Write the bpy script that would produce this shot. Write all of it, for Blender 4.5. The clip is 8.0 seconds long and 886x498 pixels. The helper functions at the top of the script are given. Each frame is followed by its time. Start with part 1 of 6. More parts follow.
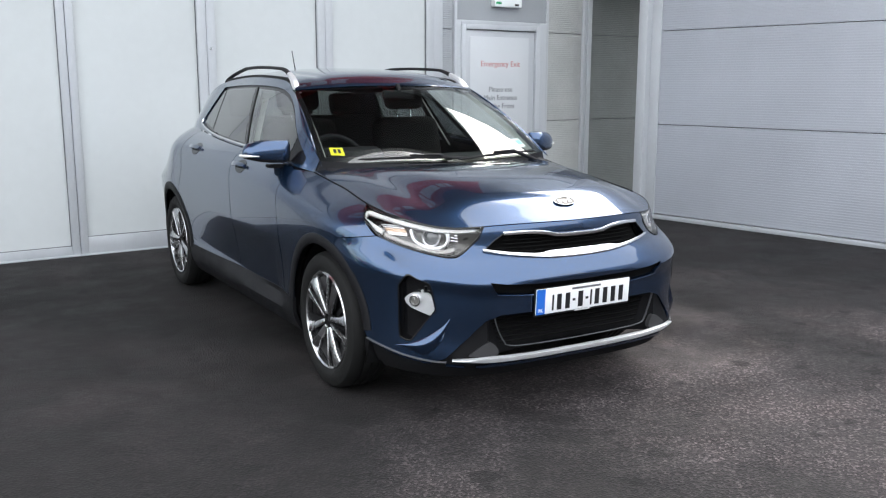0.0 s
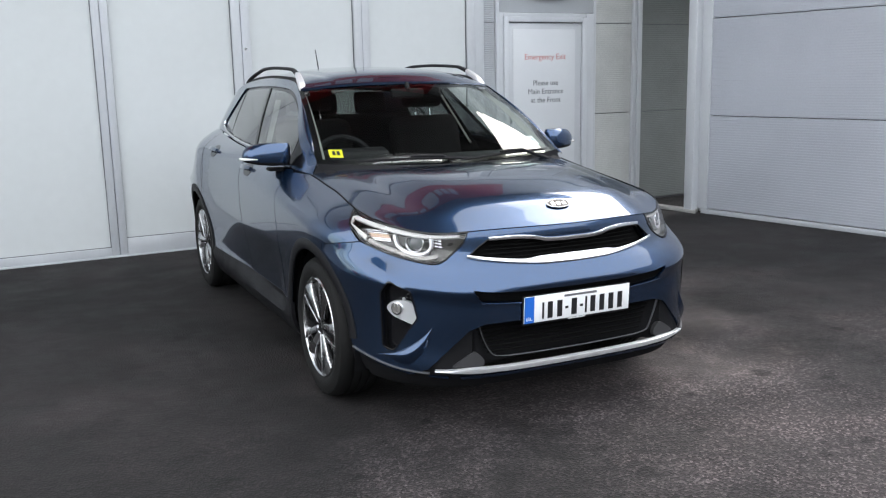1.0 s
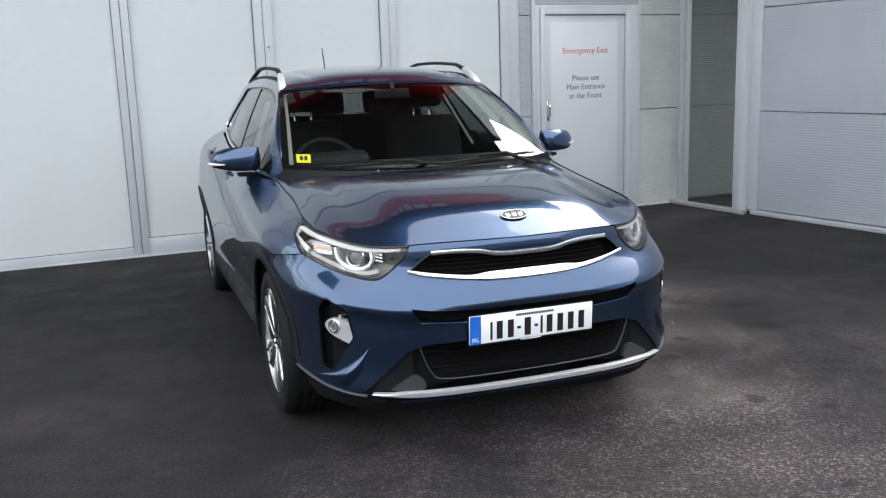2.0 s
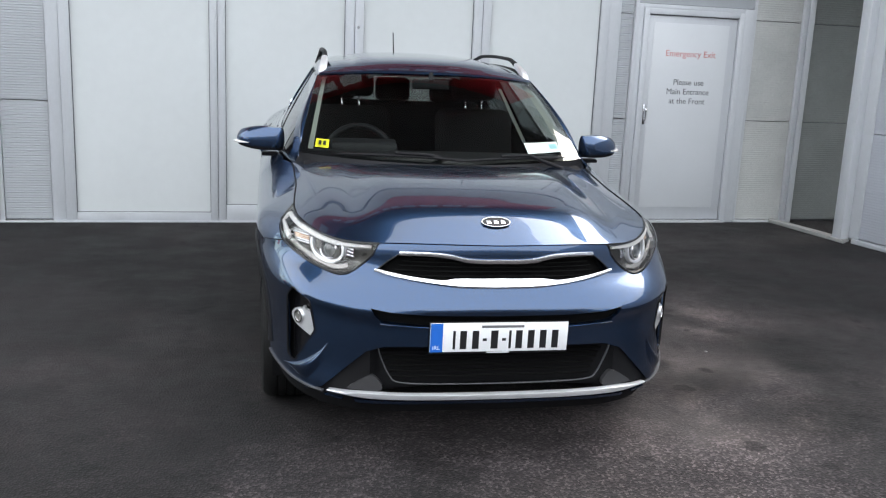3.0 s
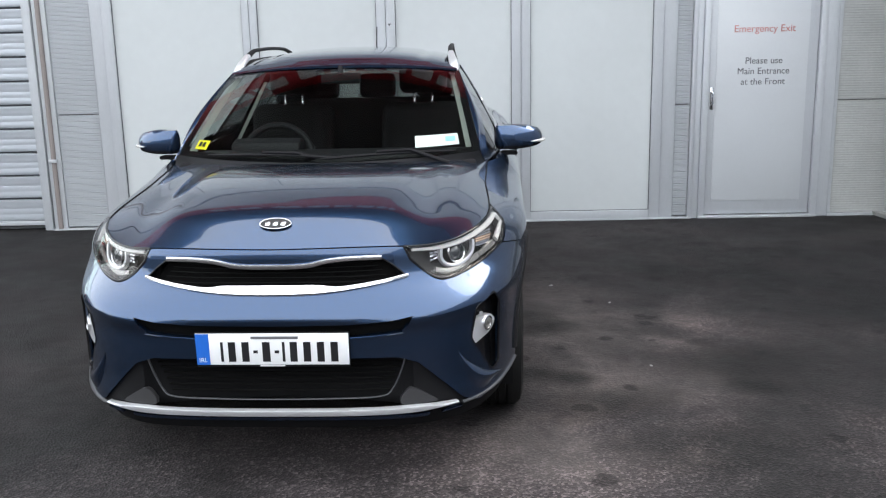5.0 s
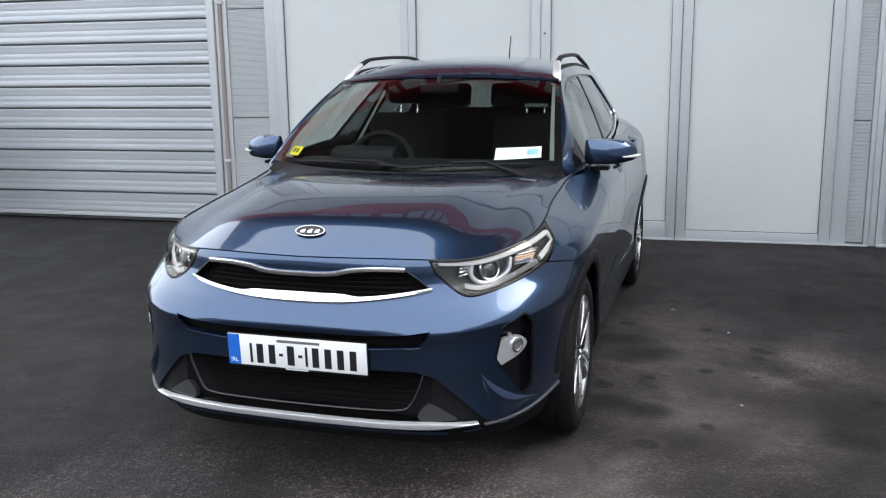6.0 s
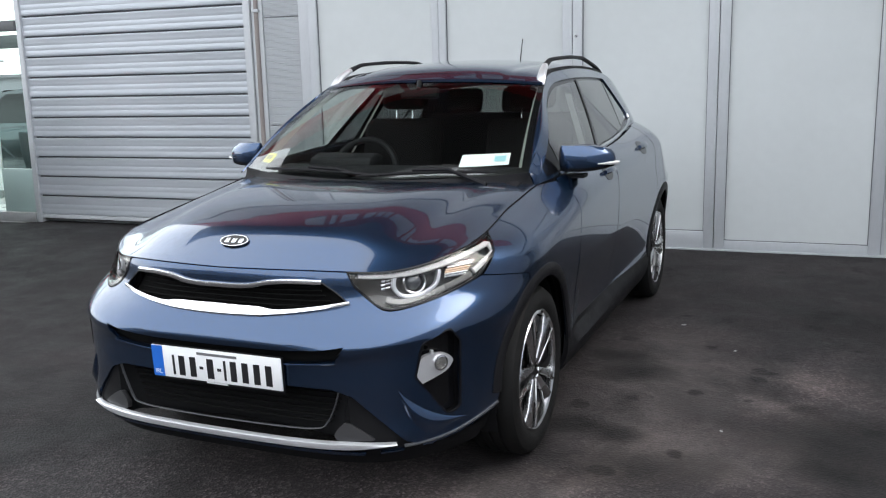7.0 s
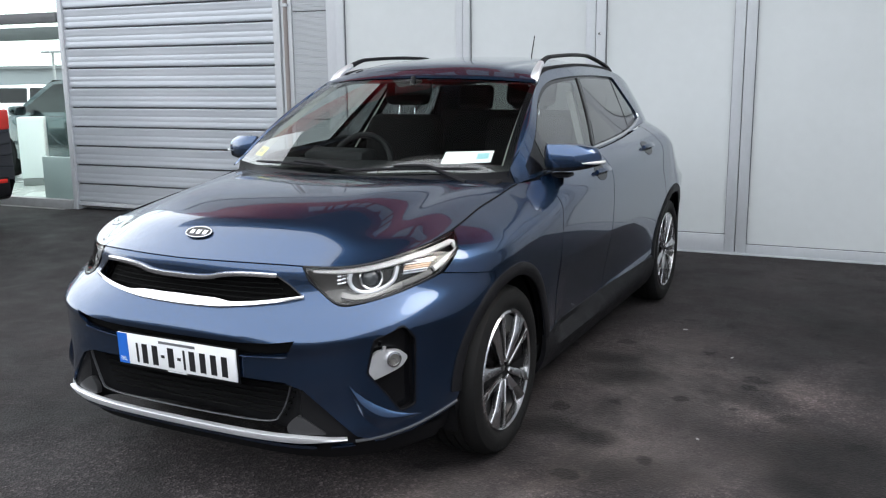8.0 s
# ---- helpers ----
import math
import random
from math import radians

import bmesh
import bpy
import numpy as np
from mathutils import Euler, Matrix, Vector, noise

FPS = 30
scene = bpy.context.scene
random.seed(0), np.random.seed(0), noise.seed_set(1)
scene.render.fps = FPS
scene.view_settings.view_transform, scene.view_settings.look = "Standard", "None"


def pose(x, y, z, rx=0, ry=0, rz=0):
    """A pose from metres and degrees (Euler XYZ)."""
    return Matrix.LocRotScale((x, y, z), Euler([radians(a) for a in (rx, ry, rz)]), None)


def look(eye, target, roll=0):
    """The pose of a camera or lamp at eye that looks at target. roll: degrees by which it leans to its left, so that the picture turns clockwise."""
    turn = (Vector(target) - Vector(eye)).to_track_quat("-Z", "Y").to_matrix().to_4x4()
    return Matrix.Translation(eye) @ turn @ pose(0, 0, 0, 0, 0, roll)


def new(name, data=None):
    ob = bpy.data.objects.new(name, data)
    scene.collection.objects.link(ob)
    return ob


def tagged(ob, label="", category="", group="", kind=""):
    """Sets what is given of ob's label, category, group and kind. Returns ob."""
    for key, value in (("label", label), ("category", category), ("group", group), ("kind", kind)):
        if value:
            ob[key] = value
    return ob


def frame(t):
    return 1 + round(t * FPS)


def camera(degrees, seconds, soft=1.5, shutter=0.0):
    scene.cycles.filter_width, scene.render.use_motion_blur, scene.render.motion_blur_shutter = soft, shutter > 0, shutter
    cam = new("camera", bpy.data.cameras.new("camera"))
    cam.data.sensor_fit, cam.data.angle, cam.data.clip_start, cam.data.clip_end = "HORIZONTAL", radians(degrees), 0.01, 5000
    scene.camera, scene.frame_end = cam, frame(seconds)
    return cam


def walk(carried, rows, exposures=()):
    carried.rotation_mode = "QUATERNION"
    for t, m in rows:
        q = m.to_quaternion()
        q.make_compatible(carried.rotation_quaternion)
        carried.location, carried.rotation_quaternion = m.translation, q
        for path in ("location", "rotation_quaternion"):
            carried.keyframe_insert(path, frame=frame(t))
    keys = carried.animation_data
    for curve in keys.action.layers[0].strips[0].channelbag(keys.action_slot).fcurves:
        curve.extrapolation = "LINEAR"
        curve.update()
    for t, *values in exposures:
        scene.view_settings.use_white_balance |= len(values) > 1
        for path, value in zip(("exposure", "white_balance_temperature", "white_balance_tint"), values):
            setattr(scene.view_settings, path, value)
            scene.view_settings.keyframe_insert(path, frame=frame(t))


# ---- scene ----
cam = camera(52.21, 8.0, soft=1.2)
PATH = [
    (0, (-2.515, -3.836, 1.43), (-1.501, -2.15, 1.068), 0.09),
    (0.5, (-2.359, -3.846, 1.425), (-1.36, -2.152, 1.06), -0.51),
    (1, (-2.083, -3.896, 1.453), (-1.231, -2.126, 1.077), -1.21),
    (1.5, (-1.791, -3.89, 1.438), (-1.012, -2.089, 1.05), -1.53),
    (2, (-1.454, -3.884, 1.474), (-0.785, -2.039, 1.087), -1.84),
    (2.2, (-1.31, -3.936, 1.465), (-0.685, -2.075, 1.083), -1.9),
    (3.3, (-0.614, -3.932, 1.529), (-0.316, -2.003, 1.097), 2.31),
    (3.5, (-0.446, -3.893, 1.499), (-0.178, -1.956, 1.078), 0.93),
    (4, (-0.024, -3.886, 1.488), (0.185, -1.942, 1.064), 0.66),
    (4.2, (0.157, -3.909, 1.435), (0.318, -1.955, 1.043), 0.44),
    (5.3, (0.932, -3.661, 1.49), (0.658, -1.727, 1.061), -1.44),
    (5.5, (1.076, -3.648, 1.491), (0.663, -1.736, 1.074), -1.36),
    (6, (1.355, -3.535, 1.48), (0.78, -1.662, 1.079), -0.75),
    (6.5, (1.594, -3.343, 1.481), (0.927, -1.499, 1.087), -0.61),
    (7, (1.844, -3.198, 1.457), (1.069, -1.394, 1.074), -1.47),
    (7.5, (2.057, -3.095, 1.453), (1.173, -1.342, 1.072), -0.86),
    (8, (2.131, -3.05, 1.452), (1.244, -1.3, 1.063), -0.67),
]
EXPOSURE = [(0, 0.09), (1, -0.02), (2, -0.05), (3.5, 0.02), (5.5, 0.03), (6.5, -0.20), (8, -0.11)]
walk(cam, [(t, look(eye, target, roll)) for t, eye, target, roll in PATH], EXPOSURE)

# ---- light ----
world = bpy.data.worlds.new("overcast_sky")
scene.world = world
world.use_nodes = True
wn = world.node_tree.nodes
sky = wn.new("ShaderNodeTexSky")
sky.sky_type = "NISHITA"
sky.sun_disc = False
sky.sun_elevation, sky.sun_rotation = radians(46), radians(57)
sky.air_density, sky.dust_density, sky.ozone_density = 1.0, 3.5, 1.0
wn["Background"].inputs[1].default_value = 0.48
soften = wn.new("ShaderNodeMixRGB")
soften.inputs[0].default_value = 0.72
soften.inputs[2].default_value = (8.42, 8.6, 8.72, 1)
world.node_tree.links.new(sky.outputs[0], soften.inputs[1])
world.node_tree.links.new(soften.outputs[0], wn["Background"].inputs[0])
sun = new("sun", bpy.data.lights.new("sun", "SUN"))
sun.data.energy, sun.data.angle, sun.data.color = 1.28, radians(36), (1.0, 0.98, 0.95)
sun.matrix_world = look((5.8, 3.8, 7.2), (0, 0, 0))

# ---- materials ----


def shader(name):
    m = bpy.data.materials.new(name)
    m.use_nodes = True
    return m, m.node_tree.nodes, m.node_tree.links, m.node_tree.nodes["Principled BSDF"]


def noise_node(nodes, links, scale, detail=3.0, rough=0.5, coords="Object", stretch=(1, 1, 1)):
    tc = nodes.new("ShaderNodeTexCoord")
    mp = nodes.new("ShaderNodeMapping")
    mp.inputs["Scale"].default_value = stretch
    n = nodes.new("ShaderNodeTexNoise")
    n.inputs["Scale"].default_value, n.inputs["Detail"].default_value, n.inputs["Roughness"].default_value = scale, detail, rough
    links.new(tc.outputs[coords], mp.inputs[0])
    links.new(mp.outputs[0], n.inputs["Vector"])
    return n


def ramp(nodes, links, source, stops):
    r = nodes.new("ShaderNodeValToRGB")
    el = r.color_ramp.elements
    while len(el) < len(stops):
        el.new(0.5)
    for e, (at, c) in zip(el, stops):
        e.position, e.color = at, (*c, 1) if len(c) == 3 else c
    links.new(source, r.inputs[0])
    return r


def plain(name, color, rough=0.5, metal=0.0, vary=0.08, scale=6.0, fine=90.0, bump=0.0, coat=0.0, stretch=(1, 1, 1), spec=0.5, rvary=0.1):
    """A surface of one colour with stains at two scales, uneven gloss and fine relief."""
    m, nodes, links, b = shader(name)
    big, small = noise_node(nodes, links, scale, 4, 0.6, stretch=stretch), noise_node(nodes, links, fine, 2, 0.5, stretch=stretch)
    lo, hi = tuple(c * (1 - vary) for c in color), tuple(min(1, c * (1 + vary)) for c in color)
    r = ramp(nodes, links, big.outputs[0], [(0.3, lo), (0.7, hi)])
    r2 = ramp(nodes, links, small.outputs[0], [(0.3, (1 - vary * 0.7,) * 3), (0.7, (1, 1, 1))])
    mix = nodes.new("ShaderNodeMixRGB")
    mix.blend_type = "MULTIPLY"
    mix.inputs[0].default_value = 1
    links.new(r.outputs[0], mix.inputs[1])
    links.new(r2.outputs[0], mix.inputs[2])
    links.new(mix.outputs[0], b.inputs["Base Color"])
    rr = ramp(nodes, links, big.outputs[0], [(0.3, (max(0.01, rough - rvary * rough),) * 3), (0.75, (min(1, rough + rvary),) * 3)])
    links.new(rr.outputs[0], b.inputs["Roughness"])
    b.inputs["Metallic"].default_value = metal
    b.inputs["Specular IOR Level"].default_value = spec
    b.inputs["Coat Weight"].default_value = coat
    b.inputs["Coat Roughness"].default_value = 0.03
    if bump:
        bp = nodes.new("ShaderNodeBump")
        bp.inputs["Strength"].default_value, bp.inputs["Distance"].default_value = bump, 0.004
        links.new(small.outputs[0], bp.inputs["Height"])
        links.new(bp.outputs[0], b.inputs["Normal"])
    return m


def paint(name, color, flake=0.06):
    m, nodes, links, b = shader(name)
    f = noise_node(nodes, links, 900, 1, 0.5)
    r = ramp(nodes, links, f.outputs[0], [(0.35, tuple(c * (1 - flake * 3) for c in color)), (0.7, tuple(c * (1 + flake * 3) for c in color))])
    links.new(r.outputs[0], b.inputs["Base Color"])
    b.inputs["Metallic"].default_value, b.inputs["Roughness"].default_value = 0.92, 0.27
    b.inputs["Coat Weight"].default_value, b.inputs["Coat Roughness"].default_value = 1.0, 0.02
    b.inputs["Coat IOR"].default_value = 1.55
    dust = noise_node(nodes, links, 5, 5, 0.6)
    cr = ramp(nodes, links, dust.outputs[0], [(0.35, (0.015,) * 3), (0.8, (0.06,) * 3)])
    links.new(cr.outputs[0], b.inputs["Coat Roughness"])
    return m


def glass(name, tint, gloss=0.02, flat=0.065, power=4.2):
    """Clear sheet: lets the light through with a tint, and mirrors more at a flat angle."""
    m, nodes, links, b = shader(name)
    nodes.remove(b)
    tr, gl, mx, fr, pw, ad = (nodes.new("ShaderNode" + k) for k in ("BsdfTransparent", "BsdfGlossy", "MixShader", "LayerWeight", "Math", "Math"))
    tr.inputs[0].default_value = (*tint, 1)
    gl.inputs["Roughness"].default_value = gloss
    pw.operation, ad.operation = "POWER", "MULTIPLY_ADD"
    pw.inputs[1].default_value = power
    ad.inputs[1].default_value, ad.inputs[2].default_value = 0.9, flat
    links.new(fr.outputs["Facing"], pw.inputs[0])
    links.new(pw.outputs[0], ad.inputs[0])
    links.new(ad.outputs[0], mx.inputs[0])
    links.new(tr.outputs[0], mx.inputs[1])
    links.new(gl.outputs[0], mx.inputs[2])
    links.new(mx.outputs[0], nodes["Material Output"].inputs[0])
    return m


def asphalt_material():
    m, nodes, links, b = shader("asphalt")
    grit = nodes.new("ShaderNodeTexVoronoi")
    tc = nodes.new("ShaderNodeTexCoord")
    grit.inputs["Scale"].default_value = 105
    links.new(tc.outputs["Object"], grit.inputs["Vector"])
    grain = noise_node(nodes, links, 170, 3, 0.7)
    patch = noise_node(nodes, links, 0.62, 7, 0.62)
    patch.inputs["Distortion"].default_value = 0.6
    blot = noise_node(nodes, links, 2.6, 6, 0.68)
    stones = ramp(nodes, links, grit.outputs["Color"], [(0.15, (0.0122, 0.0105, 0.0114)), (0.6, (0.0290, 0.0252, 0.0267)), (0.95, (0.108, 0.0955, 0.1005))])
    speck = ramp(nodes, links, grain.outputs[0], [(0.35, (0.55, 0.55, 0.55)), (0.7, (1.24, 1.23, 1.22))])
    area = ramp(nodes, links, patch.outputs[0], [(0.40, (0.55, 0.54, 0.55)), (0.47, (0.80, 0.79, 0.79)), (0.53, (1.15, 1.13, 1.12)), (0.60, (1.32, 1.30, 1.28))])
    spots = ramp(nodes, links, blot.outputs[0], [(0.40, (0.6, 0.59, 0.59)), (0.47, (1, 1, 1)), (0.54, (1.0, 1.0, 1.0)), (0.62, (1.22, 1.21, 1.20))])
    # oil drips: a dark spot of its own size in some cells, with a ragged rim
    wob = noise_node(nodes, links, 14, 3, 0.6)
    shift = nodes.new("ShaderNodeVectorMath")
    shift.operation = "MULTIPLY_ADD"
    shift.inputs[1].default_value = (0.10, 0.10, 0.0)
    links.new(wob.outputs["Color"], shift.inputs[0])
    links.new(tc.outputs["Object"], shift.inputs[2])
    cell = nodes.new("ShaderNodeTexVoronoi")
    cell.voronoi_dimensions = "2D"
    cell.inputs["Scale"].default_value = 4.2
    links.new(shift.outputs[0], cell.inputs["Vector"])
    pick = nodes.new("ShaderNodeSeparateColor")
    links.new(cell.outputs["Color"], pick.inputs[0])
    size = nodes.new("ShaderNodeMapRange")
    size.inputs[1].default_value, size.inputs[2].default_value, size.inputs[3].default_value, size.inputs[4].default_value = 0.60, 1.0, -0.08, 0.22
    links.new(pick.outputs[0], size.inputs[0])
    away = nodes.new("ShaderNodeMath")
    away.operation = "SUBTRACT"
    links.new(cell.outputs["Distance"], away.inputs[0])
    links.new(size.outputs[0], away.inputs[1])
    drops = ramp(nodes, links, away.outputs[0], [(0.0, (0.36, 0.35, 0.35)), (0.06, (1, 1, 1))])
    # darker to the left and by the side wall: shade put into the asphalt's colour
    shade_noise = noise_node(nodes, links, 0.7, 5, 0.6)
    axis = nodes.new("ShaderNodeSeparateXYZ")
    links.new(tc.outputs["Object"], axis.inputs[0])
    shade_axis = nodes.new("ShaderNodeMath")
    shade_axis.operation = "MULTIPLY_ADD"
    shade_axis.inputs[1].default_value = 0.13
    links.new(axis.outputs[0], shade_axis.inputs[0])
    links.new(shade_noise.outputs[0], shade_axis.inputs[2])
    worn_shade = ramp(nodes, links, shade_axis.outputs[0], [(0.34, (0.30, 0.29, 0.295)), (0.54, (1.05, 1.02, 1.01)), (0.72, (1.15, 1.12, 1.10)), (0.86, (0.42, 0.415, 0.415))])
    rag = noise_node(nodes, links, 2.1, 8, 0.68)

    def stain_shade(x, y, rx, ry, turn, inner, rim=1.0):
        """A ragged patch of its own tone on the ground: dust where it is paler, oil and painted-in shade where it is
        darker.
        """
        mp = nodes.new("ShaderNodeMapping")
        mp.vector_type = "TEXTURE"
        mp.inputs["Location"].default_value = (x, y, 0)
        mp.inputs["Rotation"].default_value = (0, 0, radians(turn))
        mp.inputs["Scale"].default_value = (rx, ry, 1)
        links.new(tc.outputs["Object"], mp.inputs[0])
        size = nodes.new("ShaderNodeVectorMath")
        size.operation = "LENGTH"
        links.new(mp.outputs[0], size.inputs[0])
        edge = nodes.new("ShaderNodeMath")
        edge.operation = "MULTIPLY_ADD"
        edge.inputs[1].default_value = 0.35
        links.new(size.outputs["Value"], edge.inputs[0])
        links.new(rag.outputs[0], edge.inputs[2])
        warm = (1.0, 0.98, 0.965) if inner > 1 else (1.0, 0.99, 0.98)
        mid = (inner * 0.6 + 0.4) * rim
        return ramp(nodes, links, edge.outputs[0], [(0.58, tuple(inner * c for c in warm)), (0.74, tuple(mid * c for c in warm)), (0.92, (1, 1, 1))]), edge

    marks = [stain_shade(*q) for q in (
        (0.93, -0.50, 0.58, 0.40, -25, 2.4), (1.50, 0.14, 0.55, 0.34, 30, 1.9), (1.85, -0.20, 0.42, 0.27, 15, 1.6),
        (1.22, 0.85, 0.62, 1.15, 4, 2.1), (1.86, 0.85, 0.28, 0.42, -20, 1.6), (1.52, -0.50, 0.46, 0.26, 20, 0.40),
        (1.88, 0.42, 0.36, 0.32, 15, 0.32), (2.15, 2.35, 0.60, 0.55, 0, 0.50), (1.25, -0.07, 0.38, 0.20, 15, 0.30),
        (1.03, 1.02, 0.19, 0.15, 40, 0.25), (0.93, 1.28, 0.18, 0.09, 10, 0.40), (1.11, 0.24, 0.13, 0.10, 0, 0.20), (0.92, 0.31, 0.14, 0.10, 30, 0.22), (1.92, 0.13, 0.14, 0.11, 10, 0.25),
        (1.85, 2.38, 0.16, 0.14, 0, 0.40), (1.82, 0.78, 0.08, 0.065, 0, 0.35), (-1.90, 2.65, 0.55, 0.20, 10, 0.42), (-1.85, 0.38, 0.38, 0.20, 35, 2.0), (-1.30, -0.32, 0.34, 0.18, 25, 1.9),
        # first: shade in front of the bumper, painted as a darker patch
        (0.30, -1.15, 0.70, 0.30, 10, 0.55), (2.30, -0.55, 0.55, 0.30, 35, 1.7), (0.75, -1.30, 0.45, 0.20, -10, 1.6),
        # first two: the car's shade painted along its right side; then plain darker patches
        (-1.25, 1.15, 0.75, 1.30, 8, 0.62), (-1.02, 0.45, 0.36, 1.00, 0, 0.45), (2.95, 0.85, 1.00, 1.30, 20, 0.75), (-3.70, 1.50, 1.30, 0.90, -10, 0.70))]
    last = stones.outputs[0]
    # the coating near the wall is worn smooth; further out the coarse stones lie open
    yard_ward = nodes.new("ShaderNodeMath")
    yard_ward.operation = "MULTIPLY_ADD"
    yard_ward.inputs[1].default_value = 0.35
    links.new(axis.outputs[1], yard_ward.inputs[0])
    links.new(rag.outputs[0], yard_ward.inputs[2])
    smooth = ramp(nodes, links, yard_ward.outputs[0], [(0.15, (0.0, 0.0, 0.0)), (0.55, (0.62, 0.62, 0.62))])
    worn_mix = nodes.new("ShaderNodeMixRGB")
    worn_mix.inputs[2].default_value = (0.0275, 0.0240, 0.0254, 1)
    links.new(smooth.outputs[0], worn_mix.inputs[0])
    links.new(last, worn_mix.inputs[1])
    last = worn_mix.outputs[0]
    # fine dust fills the gaps between the stones in the palest patches
    for _, edge in (marks[0], marks[1], marks[3]):
        dusty = ramp(nodes, links, edge.outputs[0], [(0.58, (0.75, 0.75, 0.75)), (0.88, (0, 0, 0))])
        fill = nodes.new("ShaderNodeMixRGB")
        fill.inputs[2].default_value = (0.032, 0.0300, 0.0297, 1)
        links.new(dusty.outputs[0], fill.inputs[0])
        links.new(last, fill.inputs[1])
        last = fill.outputs[0]
    for other in (speck, area, spots, drops, worn_shade, *[q for q, _ in marks]):
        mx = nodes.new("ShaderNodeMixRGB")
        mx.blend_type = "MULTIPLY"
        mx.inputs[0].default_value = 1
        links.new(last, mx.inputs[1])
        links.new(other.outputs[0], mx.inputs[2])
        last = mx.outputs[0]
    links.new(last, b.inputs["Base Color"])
    rr = ramp(nodes, links, blot.outputs[0], [(0.3, (0.66,) * 3), (0.6, (0.92,) * 3)])
    links.new(rr.outputs[0], b.inputs["Roughness"])
    b.inputs["Specular IOR Level"].default_value = 0.35
    bp = nodes.new("ShaderNodeBump")
    bp.inputs["Strength"].default_value, bp.inputs["Distance"].default_value = 0.7, 0.005
    links.new(grit.outputs["Distance"], bp.inputs["Height"])
    links.new(bp.outputs[0], b.inputs["Normal"])
    return m


ASPHALT = asphalt_material()
PAINT = paint("blue_metallic_paint", (0.021, 0.052, 0.118))
BLACK = plain("black_plastic", (0.009, 0.009, 0.0105), 0.5, bump=0.3, fine=400, vary=0.15, spec=0.15)
GLOSSBLACK = plain("gloss_black", (0.006, 0.006, 0.007), 0.1, vary=0.1, spec=0.35)
DARK = plain("dark_inner", (0.008, 0.008, 0.009), 0.8, vary=0.1, spec=0.12)
CHROME = plain("satin_chrome", (0.74, 0.74, 0.755), 0.14, metal=1.0, vary=0.03)
SILVER = plain("silver_paint", (0.74, 0.75, 0.77), 0.3, metal=0.7, vary=0.04)
RIM = plain("machined_alloy", (0.56, 0.56, 0.57), 0.22, metal=1.0, vary=0.06, fine=300)
RIMDARK = plain("dark_alloy", (0.014, 0.014, 0.015), 0.4, metal=0.4, vary=0.1)
RUBBER = plain("tyre_rubber", (0.009, 0.009, 0.009), 0.7, spec=0.2, bump=0.4, fine=250, vary=0.2)
SCREEN = glass("windscreen_glass", (0.84, 0.89, 0.86), flat=0.085)
TINTED = glass("tinted_glass", (0.18, 0.20, 0.20), flat=0.09, power=3.0)
DARKGLASS = glass("privacy_glass", (0.20, 0.22, 0.21), flat=0.09, power=3.0)
SIDEGLASS = glass("side_glass", (0.85, 0.90, 0.87), flat=0.10, power=3.0)
CLEAR = glass("clear_lens", (0.90, 0.90, 0.90), flat=0.04)
PANE = glass("shop_glass", (0.84, 0.95, 0.91))
AMBER = plain("amber_reflector", (0.80, 0.58, 0.42), 0.2, metal=0.4, vary=0.1)
LAMP_GREY = plain("grey_lamp_bezel", (0.30, 0.29, 0.275), 0.25, metal=0.5, vary=0.08)
TRIM_GREY = plain("dark_grey_trim", (0.050, 0.052, 0.057), 0.3, vary=0.1)
WHITE_LAMP = plain("white_light_guide", (0.62, 0.615, 0.60), 0.15, vary=0.04)
PILLAR = plain("pale_inner_trim", (0.24, 0.25, 0.23), 0.7, vary=0.05)
CLOTH = plain("seat_cloth", (0.008, 0.0075, 0.008), 0.9, bump=0.5, fine=500, vary=0.2, spec=0.08)
PLATE_WHITE = plain("plate_white", (0.83, 0.84, 0.85), 0.35, vary=0.03)
PLATE_BLUE = plain("plate_blue", (0.015, 0.13, 0.55), 0.35, vary=0.05)
INK = plain("black_ink", (0.012, 0.012, 0.014), 0.4, vary=0.05)
YELLOW = plain("yellow_sticker", (0.85, 0.75, 0.02), 0.4, vary=0.04)
PAPER = plain("white_card", (0.84, 0.87, 0.87), 0.5, vary=0.03)
PAPER_BLUE = plain("pale_blue_print", (0.35, 0.62, 0.68), 0.5, vary=0.05)
ALU = plain("silver_anodised_frame", (0.48, 0.50, 0.525), 0.38, metal=0.1, vary=0.06, scale=2.5, stretch=(1, 1, 0.25))
ALU_DARK = plain("frame_joint", (0.10, 0.105, 0.115), 0.6, vary=0.1)
CLADDING = plain("grey_cladding", (0.38, 0.40, 0.42), 0.42, metal=0.15, vary=0.06, scale=1.3, fine=60)
CLADCREAM = plain("weathered_cladding", (0.42, 0.43, 0.42), 0.5, metal=0.1, vary=0.10, scale=2.2, fine=40)
CLADGREY_SHADE = plain("shaded_grey_green_cladding", (0.20, 0.215, 0.212), 0.5, metal=0.1, vary=0.10, scale=1.6, fine=50)
CLADSIDE = plain("grey_ribbed_cladding", (0.41, 0.43, 0.475), 0.42, metal=0.2, vary=0.07, scale=0.9, fine=60)
WINDOW_WHITE = plain("white_backed_glass", (0.56, 0.587, 0.592), 0.16, vary=0.035, scale=0.8, fine=12, spec=0.45)
DOOR_WHITE = plain("white_door_panel", (0.53, 0.55, 0.57), 0.3, vary=0.03, scale=1.0)
SHUTTER = plain("galvanised_shutter", (0.46, 0.49, 0.53), 0.36, metal=0.36, vary=0.08, scale=2.0, stretch=(0.3, 1, 3))
VOID = plain("matt_black_mesh", (0.004, 0.004, 0.004), 0.85, vary=0.2, spec=0.12)
